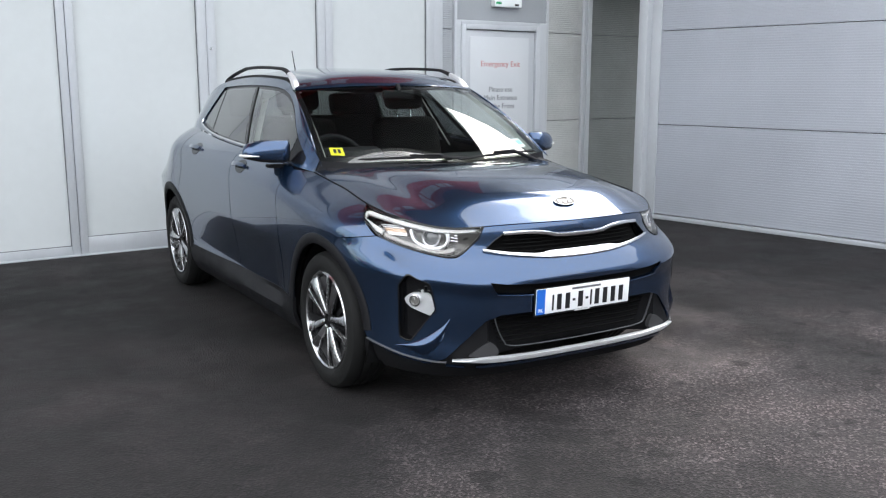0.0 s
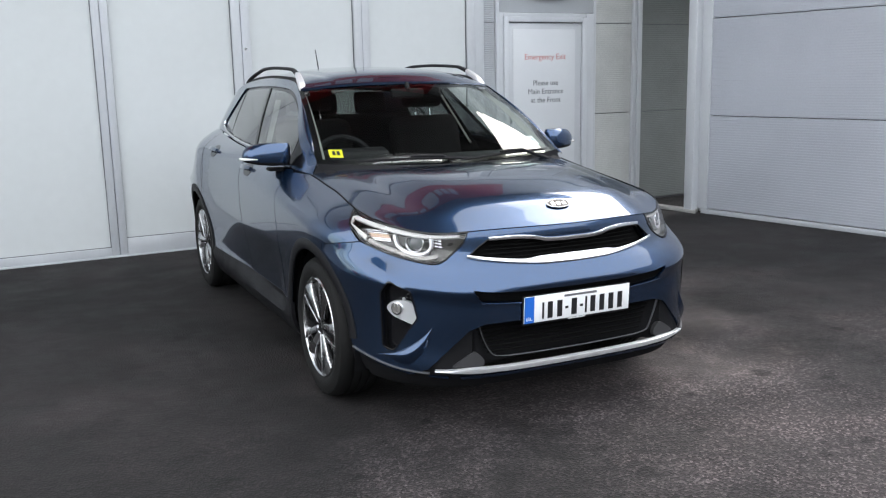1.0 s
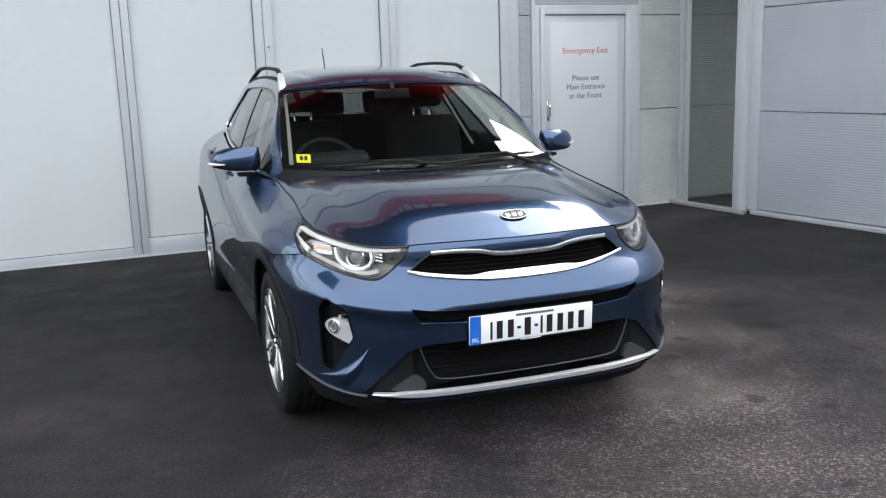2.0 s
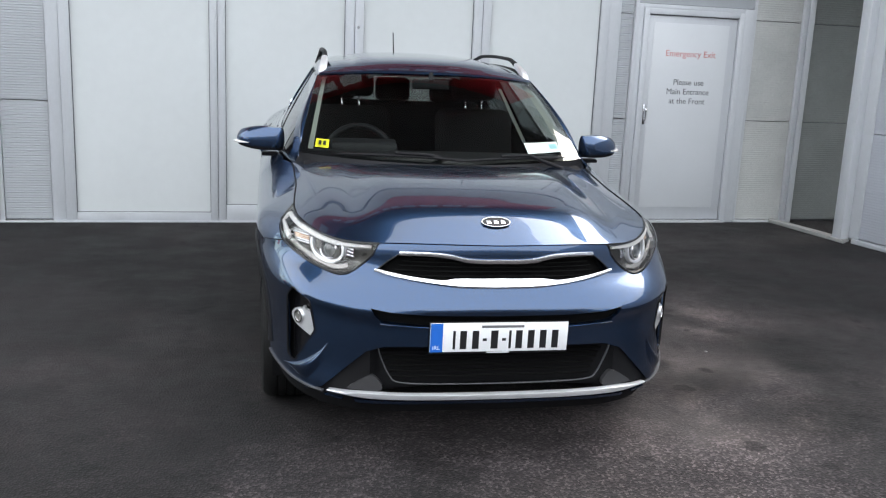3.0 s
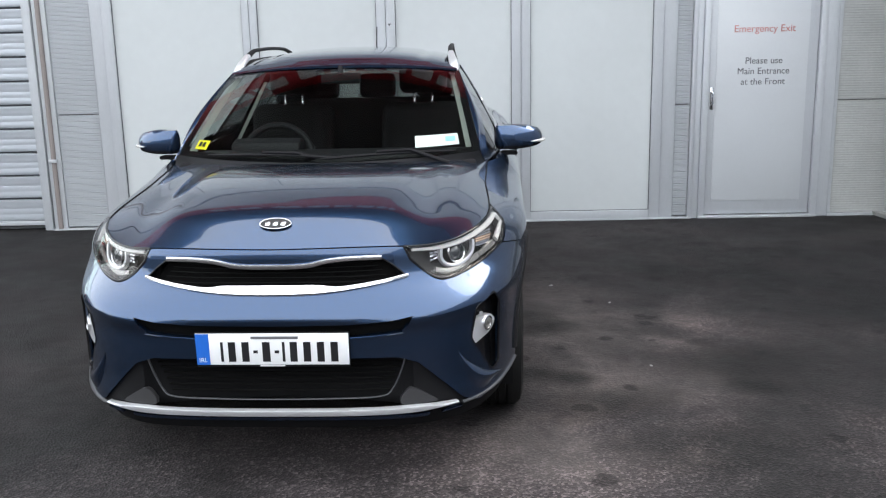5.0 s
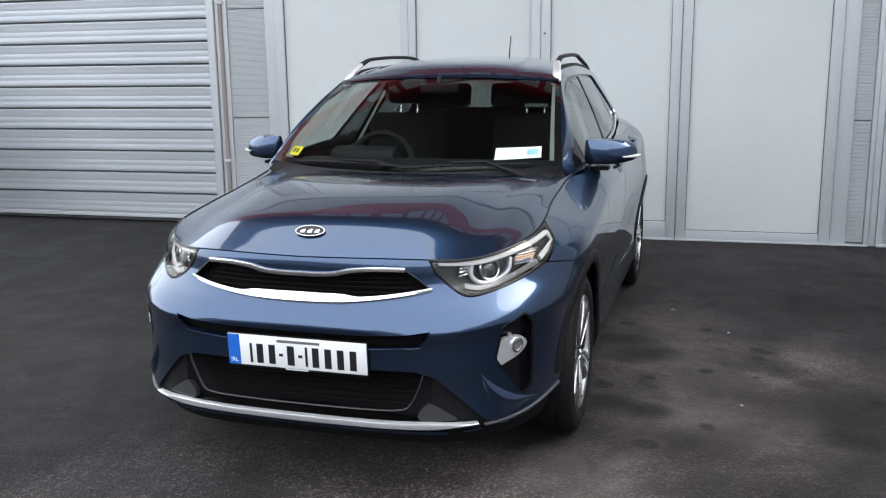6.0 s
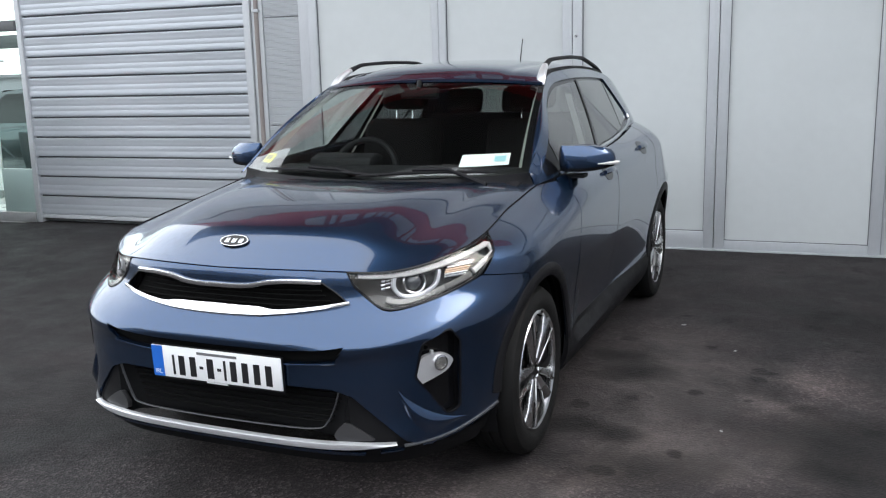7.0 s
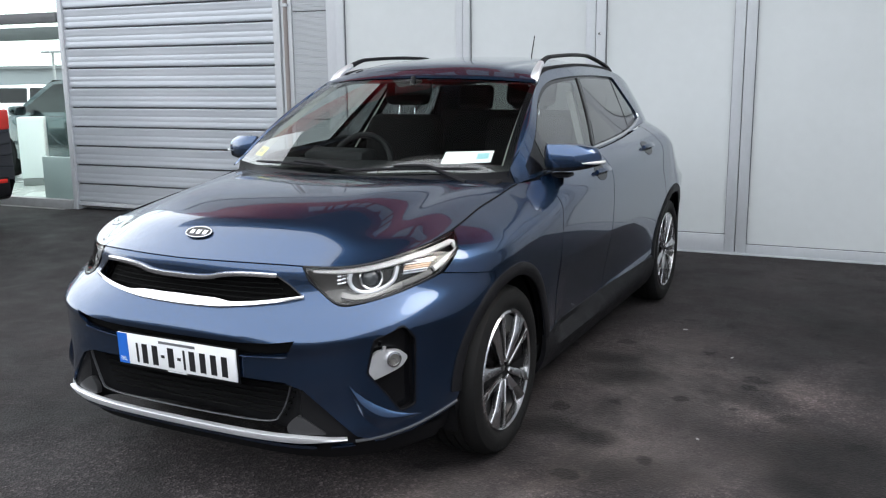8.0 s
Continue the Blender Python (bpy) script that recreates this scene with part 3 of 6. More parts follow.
tail = curve((0.18, 0.3, 0.5, 0.7, 0.9, 1.02, 1.2), (0.19, 0.23, 0.27, 0.28, 0.25, 0.21, 0.15))


tail_square = curve((0.18, 0.4, 0.65, 0.85, 1.0, 1.2), (2.8, 2.8, 2.7, 2.5, 2.3, 2.2))


def shell(s, z):
    """The car's skin below the windows: s along it from the nose, z up."""
    side = 1 if s >= 0 else -1
    s = abs(s)
    e = max(0.0, (z - (crest(s) - 0.15)) / 0.15)
    w = flank(z) - crest_in(s) * min(e, 1.15) ** 2.2
    if s <= FRONT:
        k = math.sin(s / FRONT * math.pi / 2)
        # the bumper's ridge climbs towards the corners
        climb = min(1.0, max(0.0, (s - 0.38) / 0.37))
        zr = z - 0.032 * climb * climb * (3 - 2 * climb) * math.exp(-(((z - 0.62) / 0.13) ** 2))
        x, y = w * k, -nose(zr) * math.sqrt(max(0.0, 1 - k ** square(zr)))
    elif s <= FRONT + REAR_Y:
        x, y = w, s - FRONT
        # wide shoulder over the rear wheel, slight waist between
        x += 0.012 * math.exp(-(((y - 2.55) / 0.55) ** 2)) * math.exp(-(((z - 0.68) / 0.22) ** 2))
        # hollow between a rising crease and the flared foot of the doors
        top, low = 0.64 + 0.01 * (y - 0.5), 0.322 + 0.055 * (y - 0.5)
        if 0.40 < y < 2.3 and top > low:
            hollow = max(0.0, min((top - z) / (top - low), (z - 0.285) / (low - 0.285)))
            x -= 0.034 * (top - low) / 0.27 * hollow * min(1, (y - 0.40) / 0.25, (2.3 - y) / 0.9)
        # the tail draws in, more so above the waist
        if y > 2.45:
            up_ = min(1.0, max(0.0, (z - 0.75) / 0.3))
            x *= 1 - (0.04 + 0.15 * up_) * ((y - 2.45) / 0.5) ** 2
    else:
        k = math.sin(max(0.0, 1 - (s - FRONT - REAR_Y) / TAIL) * math.pi / 2)
        w *= 1 - (0.04 + 0.15 * min(1.0, max(0.0, (z - 0.75) / 0.3))) * 1.21
        x, y = w * k, REAR_Y + tail(z) * math.sqrt(max(0.0, 1 - k ** tail_square(z)))
    return Vector((side * x, y, z))


def at_x(x, z):
    """Where along the skin the nose has that x."""
    e = 0.0
    s = abs(x) / 0.87 * FRONT * 0.7
    for _ in range(25):
        e = abs(x) - shell(s, z).x
        s = min(FRONT, max(0.0, s + e * 0.9))
    return math.copysign(s, x)


def at_y(y, z):
    if y >= 0:
        return FRONT + y
    lo, hi = 0.0, FRONT
    for _ in range(30):
        mid = (lo + hi) / 2
        lo, hi = (mid, hi) if shell(mid, z).y < y else (lo, mid)
    return lo


def greenhouse(y, z):
    """The side of the cabin above the belt."""
    s = FRONT + y
    b = crest(s)
    base = shell(s, b).x
    h = max(0.0, (z - b)) / 0.35
    return Vector((base - 0.008 - 0.205 * h**1.12, y, z))


def normal_of(fn, a, b, d=0.004):
    n = (fn(a + d, b) - fn(a - d, b)).cross(fn(a, b + d) - fn(a, b - d))
    return n.normalized() if n.length > 0 else Vector((0, 0, 1))


def inside(px, pz, poly):
    """Which of the points lie in the outline."""
    poly = np.asarray(poly)
    hit = np.zeros(px.shape, bool)
    for (x1, z1), (x2, z2) in zip(poly, np.roll(poly, -1, axis=0)):
        cross = (z1 > pz) != (z2 > pz)
        with np.errstate(divide="ignore", invalid="ignore"):
            hit ^= cross & (px < (x2 - x1) * (pz - z1) / (z2 - z1) + x1)
    return hit


def dense(points, step=0.012):
    out = []
    for (a, b), (c, d) in zip(points, points[1:] + points[:1]):
        n = max(1, int(math.hypot(c - a, d - b) / step))
        out += [(a + (c - a) * k / n, b + (d - b) * k / n) for k in range(n)]
    return out


def rounded(points, r=0.02, n=4):
    """An outline with its corners rounded."""
    out = []
    m = len(points)
    for i in range(m):
        p, a, b = Vector(points[i]), Vector(points[i - 1]), Vector(points[(i + 1) % m])
        ra, rb = min(r, (a - p).length * 0.45), min(r, (b - p).length * 0.45)
        q0, q1 = p + (a - p).normalized() * ra, p + (b - p).normalized() * rb
        for k in range(n + 1):
            t = k / n
            q = q0 * (1 - t) ** 2 + p * 2 * t * (1 - t) + q1 * t * t
            out.append((q.x, q.y))
    return out


def skin(fn, outline, step=0.016, holes=(), out=0.0, flange=0.008, mirror=False, top=None):
    """A panel: the part of the surface fn(a, b) within an outline and outside the holes, with its edge turned in."""
    outline = list(outline)
    o = np.array(outline)
    a0, b0 = o.min(0) - step
    a1, b1 = o.max(0) + step
    if a0 < 0 < a1:
        a0 = -step * math.ceil(-a0 / step)
    na, nb = int((a1 - a0) / step) + 1, int((b1 - b0) / step) + 1
    A, B = a0 + step * np.arange(na + 1), b0 + step * np.arange(nb + 1)
    ca, cb = np.meshgrid(A[:-1] + step / 2, B[:-1] + step / 2, indexing="ij")
    keep = inside(ca, cb, outline)
    for hole in holes:
        keep &= ~inside(ca, cb, hole)
    count = np.zeros((na + 1, nb + 1), int)
    for i, j in ((0, 0), (0, 1), (1, 0), (1, 1)):
        count[i : i + na, j : j + nb] += keep
    P = np.stack(np.meshgrid(A, B, indexing="ij"), -1).astype(float)
    loops = [np.array(dense(list(q), step * 0.5)) for q in (outline, *holes)]
    edge = np.concatenate(loops)
    rim = np.argwhere((count > 0) & (count < 4))
    for i, j in rim:
        d = ((edge - P[i, j]) ** 2).sum(1)
        P[i, j] = edge[d.argmin()]
    # sharp corners of the outlines keep their place
    for q in (outline, *holes):
        q = np.array(q)
        for k in range(len(q)):
            u, w = q[k] - q[k - 1], q[(k + 1) % len(q)] - q[k]
            if u @ w < 0.8 * np.linalg.norm(u) * np.linalg.norm(w) and len(rim):
                near = rim[((P[rim[:, 0], rim[:, 1]] - q[k]) ** 2).sum(1).argmin()]
                if ((P[near[0], near[1]] - q[k]) ** 2).sum() < (1.5 * step) ** 2:
                    P[near[0], near[1]] = q[k]
    # relax the cells next to the edge
    inner = [(i, j) for i, j in np.argwhere(count == 4)]
    close = [(i, j) for i, j in inner if (count[i - 1 : i + 2, j - 1 : j + 2] < 4).any()]
    for _ in range(3):
        for i, j in close:
            P[i, j] = (P[i - 1, j] + P[i + 1, j] + P[i, j - 1] + P[i, j + 1]) / 4
    bm = bmesh.new()
    vs = {}
    norm = {}
    sx = -1 if mirror else 1
    for i, j in np.argwhere(count > 0):
        p = fn(*P[i, j])
        if out or flange:
            nn = normal_of(fn, *P[i, j])
            p = p + nn * out
            nn = Vector((sx * nn.x, nn.y, nn.z))
        v = bm.verts.new((sx * p.x, p.y, p.z))
        vs[i, j] = v
        norm[v] = nn if (out or flange) else None
    for i, j in np.argwhere(keep):
        q = [vs[i, j], vs[i + 1, j], vs[i + 1, j + 1], vs[i, j + 1]]
        try:
            bm.faces.new(q[::-1] if mirror else q)
        except ValueError:
            pass
    bm.normal_update()
    if flange:
        rimmed = [e for e in bm.edges if len(e.link_faces) == 1]
        made = {}
        for e in rimmed:
            for v in e.verts:
                if v not in made:
                    made[v] = bm.verts.new(v.co - norm[v] * flange)
            a, b = e.verts
            f = e.link_faces[0]
            order = [l.vert for l in f.loops]
            if order[(order.index(a) + 1) % len(order)] == b:
                a, b = b, a
            bm.faces.new((a, b, made[b], made[a]))
            e.smooth = False
    return bm


def strip(fn, path, width, height, out=0.0, mirror=False, taper=True):
    """A rounded bar laid along a path on the surface; width may be a list."""
    bm = bmesh.new()
    rings = []
    n = len(path)
    pos = [fn(*p) + normal_of(fn, *p) * out for p in path]
    for i in range(n):
        nn = normal_of(fn, *path[i])
        d = (pos[min(i + 1, n - 1)] - pos[max(i - 1, 0)]).normalized()
        c = nn.cross(d).normalized()
        w = (width[i] if isinstance(width, (list, tuple)) else width) / 2
        prof = [(-w, -height), (-w, height * 0.4), (-w * 0.8, height * 0.9), (0, height * 1.1), (w * 0.8, height * 0.9), (w, height * 0.4), (w, -height)]
        ring = []
        for a, h in prof:
            q = pos[i] + c * a + nn * h
            ring.append(bm.verts.new((-q.x if mirror else q.x, q.y, q.z)))
        rings.append(ring)
    for u, v in zip(rings, rings[1:]):
        for k in range(len(u)):
            j = (k + 1) % len(u)
            bm.faces.new((u[k], u[j], v[j], v[k]))
    bm.faces.new(rings[0])
    bm.faces.new(rings[-1][::-1])
    bmesh.ops.recalc_face_normals(bm, faces=bm.faces)
    return bm


def smooth_path(points, n=10):
    """Catmull-Rom through 2D points."""
    out = []
    p = [Vector(q) for q in points]
    for i in range(len(p) - 1):
        a, b, c, d = p[max(0, i - 1)], p[i], p[i + 1], p[min(len(p) - 1, i + 2)]
        for k in range(n):
            t = k / n
            q = 0.5 * (2 * b + (c - a) * t + (2 * a - 5 * b + 4 * c - d) * t * t + (3 * b - a - 3 * c + d) * t**3)
            out.append((q.x, q.y))
    out.append(tuple(p[-1]))
    return out


# ---- the car: outlines ----
def nose_line(points):
    """Points given by x and height, as places along the skin."""
    return [(at_x(x, z), z) for x, z in points]


def both(points):
    """A half outline from the middle top round to the middle bottom, completed on the other side."""
    return points + [(-a, b) for a, b in points[::-1] if a > 1e-4]


def arch(y0, r, a0=-1.0, a1=181.0, n=40, z0=0.325):
    out = []
    for k in range(n + 1):
        t = radians(a0 + (a1 - a0) * k / n)
        y, z = y0 - r * math.cos(t), z0 + r * math.sin(t)
        out.append((at_y(y, max(z, 0.19)), max(z, 0.19)))
    return out




def crest_at(axis, value):
    """Where along the crest the skin has that x (0) or y (1)."""
    lo, hi = 0.0, FRONT + 0.6
    for _ in range(40):
        mid = (lo + hi) / 2
        lo, hi = (mid, hi) if shell(mid, crest(mid))[axis] < value else (lo, mid)
    return lo


S_LAMP_IN, S_LAMP_OUT = crest_at(0, 0.440), crest_at(1, -0.215)
LAMP_LOW = smooth_path([(0.788, 0.845), (0.785, 0.808), (0.770, 0.778), (0.711, 0.745), (0.640, 0.723), (0.580, 0.714), (0.540, 0.724), (0.500, 0.752), (0.462, 0.790)], 4)
LAMP = [(s, crest(s) - 0.003) for s in span(S_LAMP_IN, S_LAMP_OUT, 20)] + nose_line(LAMP_LOW)
FOG = nose_line(rounded([(0.750, 0.648), (0.688, 0.612), (0.667, 0.505), (0.738, 0.358), (0.764, 0.370), (0.768, 0.60)], 0.010, 3))
GRILLE = both(nose_line([(0.0, 0.788), (0.07, 0.788), (0.13, 0.792), (0.19, 0.803), (0.27, 0.807), (0.362, 0.808), (0.40, 0.78), (0.446, 0.733), (0.38, 0.724), (0.29, 0.713), (0.18, 0.707), (0.0, 0.704)]))
SLOT = both(nose_line([(0.0, 0.594), (0.25, 0.598), (0.40, 0.608), (0.476, 0.620), (0.462, 0.592), (0.435, 0.566), (0.25, 0.549), (0.0, 0.543)]))
INTAKE = both(nose_line([(0.0, 0.470), (0.30, 0.474), (0.42, 0.474), (0.487, 0.452), (0.573, 0.368), (0.64, 0.297), (0.70, 0.268), (0.5, 0.262), (0.0, 0.258)]))
FRONT_ARCH, REAR_ARCH = arch(0.0, 0.372), arch(2.58, 0.372)


def crest_line(s0, s1, n, drop=0.0):
    return [(s, crest(s) - drop) for s in span(s0, s1, n)]


bumper_half = (
    [(s, crest(s) - 0.004) for s in span(0, S_LAMP_IN, 10)]
    + [(at_x(x, z - 0.005), z - 0.005) for x, z in LAMP_LOW[::-1] if z < 0.775]
    + [(at_x(0.782, 0.7795), 0.7795)]
    + [(at_y(-0.165, 0.7445), 0.7445)]
    + arch(0.0, 0.372, 66, 6, 22)
    + [(at_y(-0.40, 0.318), 0.318), (at_y(-0.47, 0.306), 0.306), (at_x(0.76, 0.284), 0.284), (at_x(0.62, 0.262), 0.262), (at_x(0.5, 0.25), 0.25), (0.0, 0.245)]
)
BUMPER = both(bumper_half)


def build_car():
    car = thing("car", "dark blue metallic small crossover parked nose out on the asphalt", "car")
    # dark inner shell behind the panels and gaps
    ins = bmesh.new()
    for m in (False, True):
        own = skin(lambda s, z: shell(s, z) - normal_of(shell, s, z) * 0.03, [(0, 0.2), (FRONT + REAR_Y + TAIL, 0.2), (FRONT + REAR_Y + TAIL, 1.0), *[(s, crest(s) - 0.02) for s in span(FRONT + REAR_Y, 0, 40)]], 0.04,
                   [GRILLE, LAMP, INTAKE, SLOT, FOG, FRONT_ARCH + [], REAR_ARCH], flange=0, mirror=m)
        ins = join(ins, own)
    part("inner_shell", ins, DARK, car)

    # front bumper cover with its openings
    holes = [GRILLE, SLOT, INTAKE, FOG, [(-a, b) for a, b in FOG]]
    part("front_bumper", skin(shell, BUMPER, 0.0125, holes, flange=0.012), PAINT, car)

    def wing(mirror):
        s0, s1 = at_y(-0.35, 0.7), FRONT + 0.52
        line = ([(at_y(-0.165, 0.742) + 0.002, 0.746), (at_x(0.786, 0.782), 0.782), (at_x(0.792, 0.838), 0.838), (S_LAMP_OUT + 0.006, crest(S_LAMP_OUT + 0.006) - 0.001)]
                + crest_line(S_LAMP_OUT + 0.02, FRONT + 0.40, 26, 0.0)
                + [(s1, 0.992), (s1, 0.80), (s1 - 0.01, 0.6), (s1, 0.42), (s1 + 0.005, 0.30), (FRONT + 0.372, 0.30)]
                + arch(0.0, 0.372, 178, 68, 26))
        return skin(shell, line, 0.0145, flange=0.01, mirror=mirror)

    def front_door(mirror):
        a, b = FRONT + 0.525, FRONT + 1.27
        line = [(a, 0.99), *crest_line(a + 0.02, b, 16, 0.004), (b, 0.8), (b + 0.005, 0.5), (b - 0.01, 0.30), (a + 0.012, 0.30), (a + 0.007, 0.42), (a - 0.003, 0.6)]
        return skin(shell, line, 0.0175, flange=0.01, mirror=mirror)

    def rear_door(mirror):
        a, b = FRONT + 1.275, FRONT + 2.30
        line = [*crest_line(a, b, 14, 0.004), (b + 0.01, 1.0), (b - 0.03, 0.86), *[(s, z) for s, z in arch(2.58, 0.43, 60, 10, 14)], (FRONT + 2.13, 0.30), (a - 0.008, 0.30), (a + 0.007, 0.5), (a + 0.002, 0.8)]
        return skin(shell, line, 0.0175, flange=0.01, mirror=mirror)

    def quarter(mirror):
        a, end = FRONT + 2.305, FRONT + REAR_Y + TAIL
        line = [*crest_line(a, end, 24, 0.0), (end, 0.25), (FRONT + 3.02, 0.25), *[(s, z) for s, z in arch(2.58, 0.372, 178, 2, 36)], (FRONT + 2.15, 0.30), (FRONT + 2.135, 0.30), *[(s + 0.004, z) for s, z in arch(2.58, 0.43, 10, 60, 14)], (a - 0.028, 0.86), (a + 0.012, 1.0)]
        return skin(shell, line, 0.02, flange=0.01, mirror=mirror)

    for m in (False, True):
        part("front_wing", wing(m), PAINT, car)
        d = part("front_door", front_door(m), PAINT, car)
        handle(d, 1.135, 0.965, m)
        d = part("rear_door", rear_door(m), PAINT, car)
        handle(d, 2.03, 1.008, m)
        part("rear_quarter", quarter(m), PAINT, car)
        # black cladding: wheel arches and sill
        for y0 in (0.0, 2.58):
            path = arch(y0, 0.393, 2 if y0 else 6, 176, 44)
            part("arch_trim", strip(shell, path, 0.050, 0.006, 0.001, m), BLACK, car, "black plastic wheel arch trim")
            liner = lathe([(0.385, 0.55), (0.385, 0.82)], 40, "x", closed=False)
            liner = placed(liner, pose(0, y0, 0.325))
            bmesh.ops.delete(liner, geom=[f for f in liner.faces if f.calc_center_median().z < 0.2], context="FACES")
            if m:
                placed(liner, Matrix.Diagonal((-1, 1, 1, 1)))
            part("arch_liner", liner, DARK, car)
        part("sill", skin(shell, [(FRONT + 0.37, 0.362), (FRONT + 2.2, 0.362), (FRONT + 2.2, 0.19), (FRONT + 0.37, 0.19)], 0.03, out=0.004, flange=0.02, mirror=m), BLACK, car, "black plastic sill cover")
        wheel(car, 0.0, m)
        wheel(car, 2.58, m)
        lamp(car, m)
        fog_lamp(car, m)
        mirror_unit(car, m)
        roof_rail(car, m)
        side_windows(car, m)
    hood(car)
    grille_and_intake(car)
    plate(car)
    cabin(car)
    return car


def handle(door, y, z, m):
    s = FRONT + y
    pocket = [(s - 0.02 + 0.075 * math.cos(t), z + 0.036 * math.sin(t)) for t in span(0, 2 * math.pi, 28)[:-1]]
    part("handle_recess", skin(shell, pocket, 0.010, out=0.0015, flange=0.003, mirror=m), GLOSSBLACK, door, "dark handle recess")
    path = [(s - 0.105 + 0.19 * k / 10, z + 0.004) for k in range(11)]
    wid = [0.018, 0.024, 0.026, 0.026, 0.026, 0.026, 0.026, 0.027, 0.028, 0.028, 0.022]
    pos = strip(lambda a, b: shell(a, b) + normal_of(shell, a, b) * (0.012 + 0.010 * math.sin(math.pi * min(1, max(0, (a - s + 0.105) / 0.19)))), path, wid, 0.007, 0.0, m)
    part("handle", pos, PAINT, door)


def wheel(car, y0, m):
    sx = -1 if m else 1
    w = part("wheel", lathe([(0.06, 0.70), (0.215, 0.68), (0.219, 0.80), (0.211, 0.825), (0.06, 0.79)], 40), RIMDARK, car)
    w.matrix_local = pose(sx * 0.004, y0, 0.325, 0, 0, 0) @ Matrix.Diagonal((sx, 1, 1, 1))
    tyre = lathe([(0.216, 0.660), (0.245, 0.652), (0.285, 0.650), (0.308, 0.658), (0.322, 0.678), (0.3255, 0.70), (0.3255, 0.712), (0.319, 0.714), (0.319, 0.722), (0.3255, 0.724), (0.3255, 0.75), (0.319, 0.752), (0.319, 0.760), (0.3255, 0.762), (0.3255, 0.788), (0.319, 0.790), (0.319, 0.798), (0.3255, 0.80), (0.3255, 0.812), (0.322, 0.832), (0.308, 0.852), (0.285, 0.861), (0.265, 0.862), (0.248, 0.857), (0.234, 0.848), (0.228, 0.838)], 72, closed=False)
    part("tyre", tyre, RUBBER, w, "black road tyre")
    rim = lathe([(0.231, 0.838), (0.234, 0.848), (0.228, 0.855), (0.220, 0.849), (0.217, 0.80)], 72, closed=False)
    part("rim", rim, RIM, w, "machined alloy rim edge")
    spin = radians(20 if y0 == 0 else 47)
    for k in range(5):
        a = 2 * math.pi * k / 5 + spin
        for off in (-1, 1):
            pts = [(off * 0.014 - 0.009, 0.035), (off * 0.014 + 0.009, 0.035), (off * 0.034 + 0.019, 0.15), (off * 0.056 + 0.033, 0.222), (off * 0.056 - 0.027, 0.222), (off * 0.034 - 0.014, 0.15)]
            sp = prism(pts, 0.022, "x", 0.830, 0.004)
            for v in sp.verts:
                v.co.x += -0.02 * (1 - abs(v.co.z) / 0.21) + 0.004 - off * 0.30 * (v.co.y - off * 0.03)
            part("spoke", placed(sp, Matrix.Rotation(a, 4, "X")), RIM, w, "machined twin spoke")
        pts = [(-0.010, 0.045), (0.010, 0.045), (0.014, 0.15), (0.018, 0.222), (-0.018, 0.222), (-0.014, 0.15)]
        pad = prism(pts, 0.016, "x", 0.816, 0.003)
        for v in pad.verts:
            v.co.x += -0.012 - 0.06 * (0.212 - v.co.z)
        part("spoke", placed(pad, Matrix.Rotation(a + 2 * math.pi / 10, 4, "X")), RIMDARK, w, "dark painted web between the spokes")
        rib = prism([(-0.014, 0.04), (0.014, 0.04), (0.026, 0.222), (-0.026, 0.222)], 0.012, "x", 0.806, 0.003)
        part("spoke", placed(rib, Matrix.Rotation(a, 4, "X")), RIMDARK, w, "dark inset between the spokes")
        bolt = placed(lathe([(0.0, 0.826), (0.009, 0.826), (0.01, 0.81)], 8), pose(0, 0.05 * math.sin(a + 0.6), 0.05 * math.cos(a + 0.6)))
        part("bolt", bolt, CHROME, w)
    part("hub_cap", lathe([(0.0, 0.832), (0.022, 0.831), (0.03, 0.826), (0.032, 0.815)], 28), RIMDARK, w, "dark hub cap")


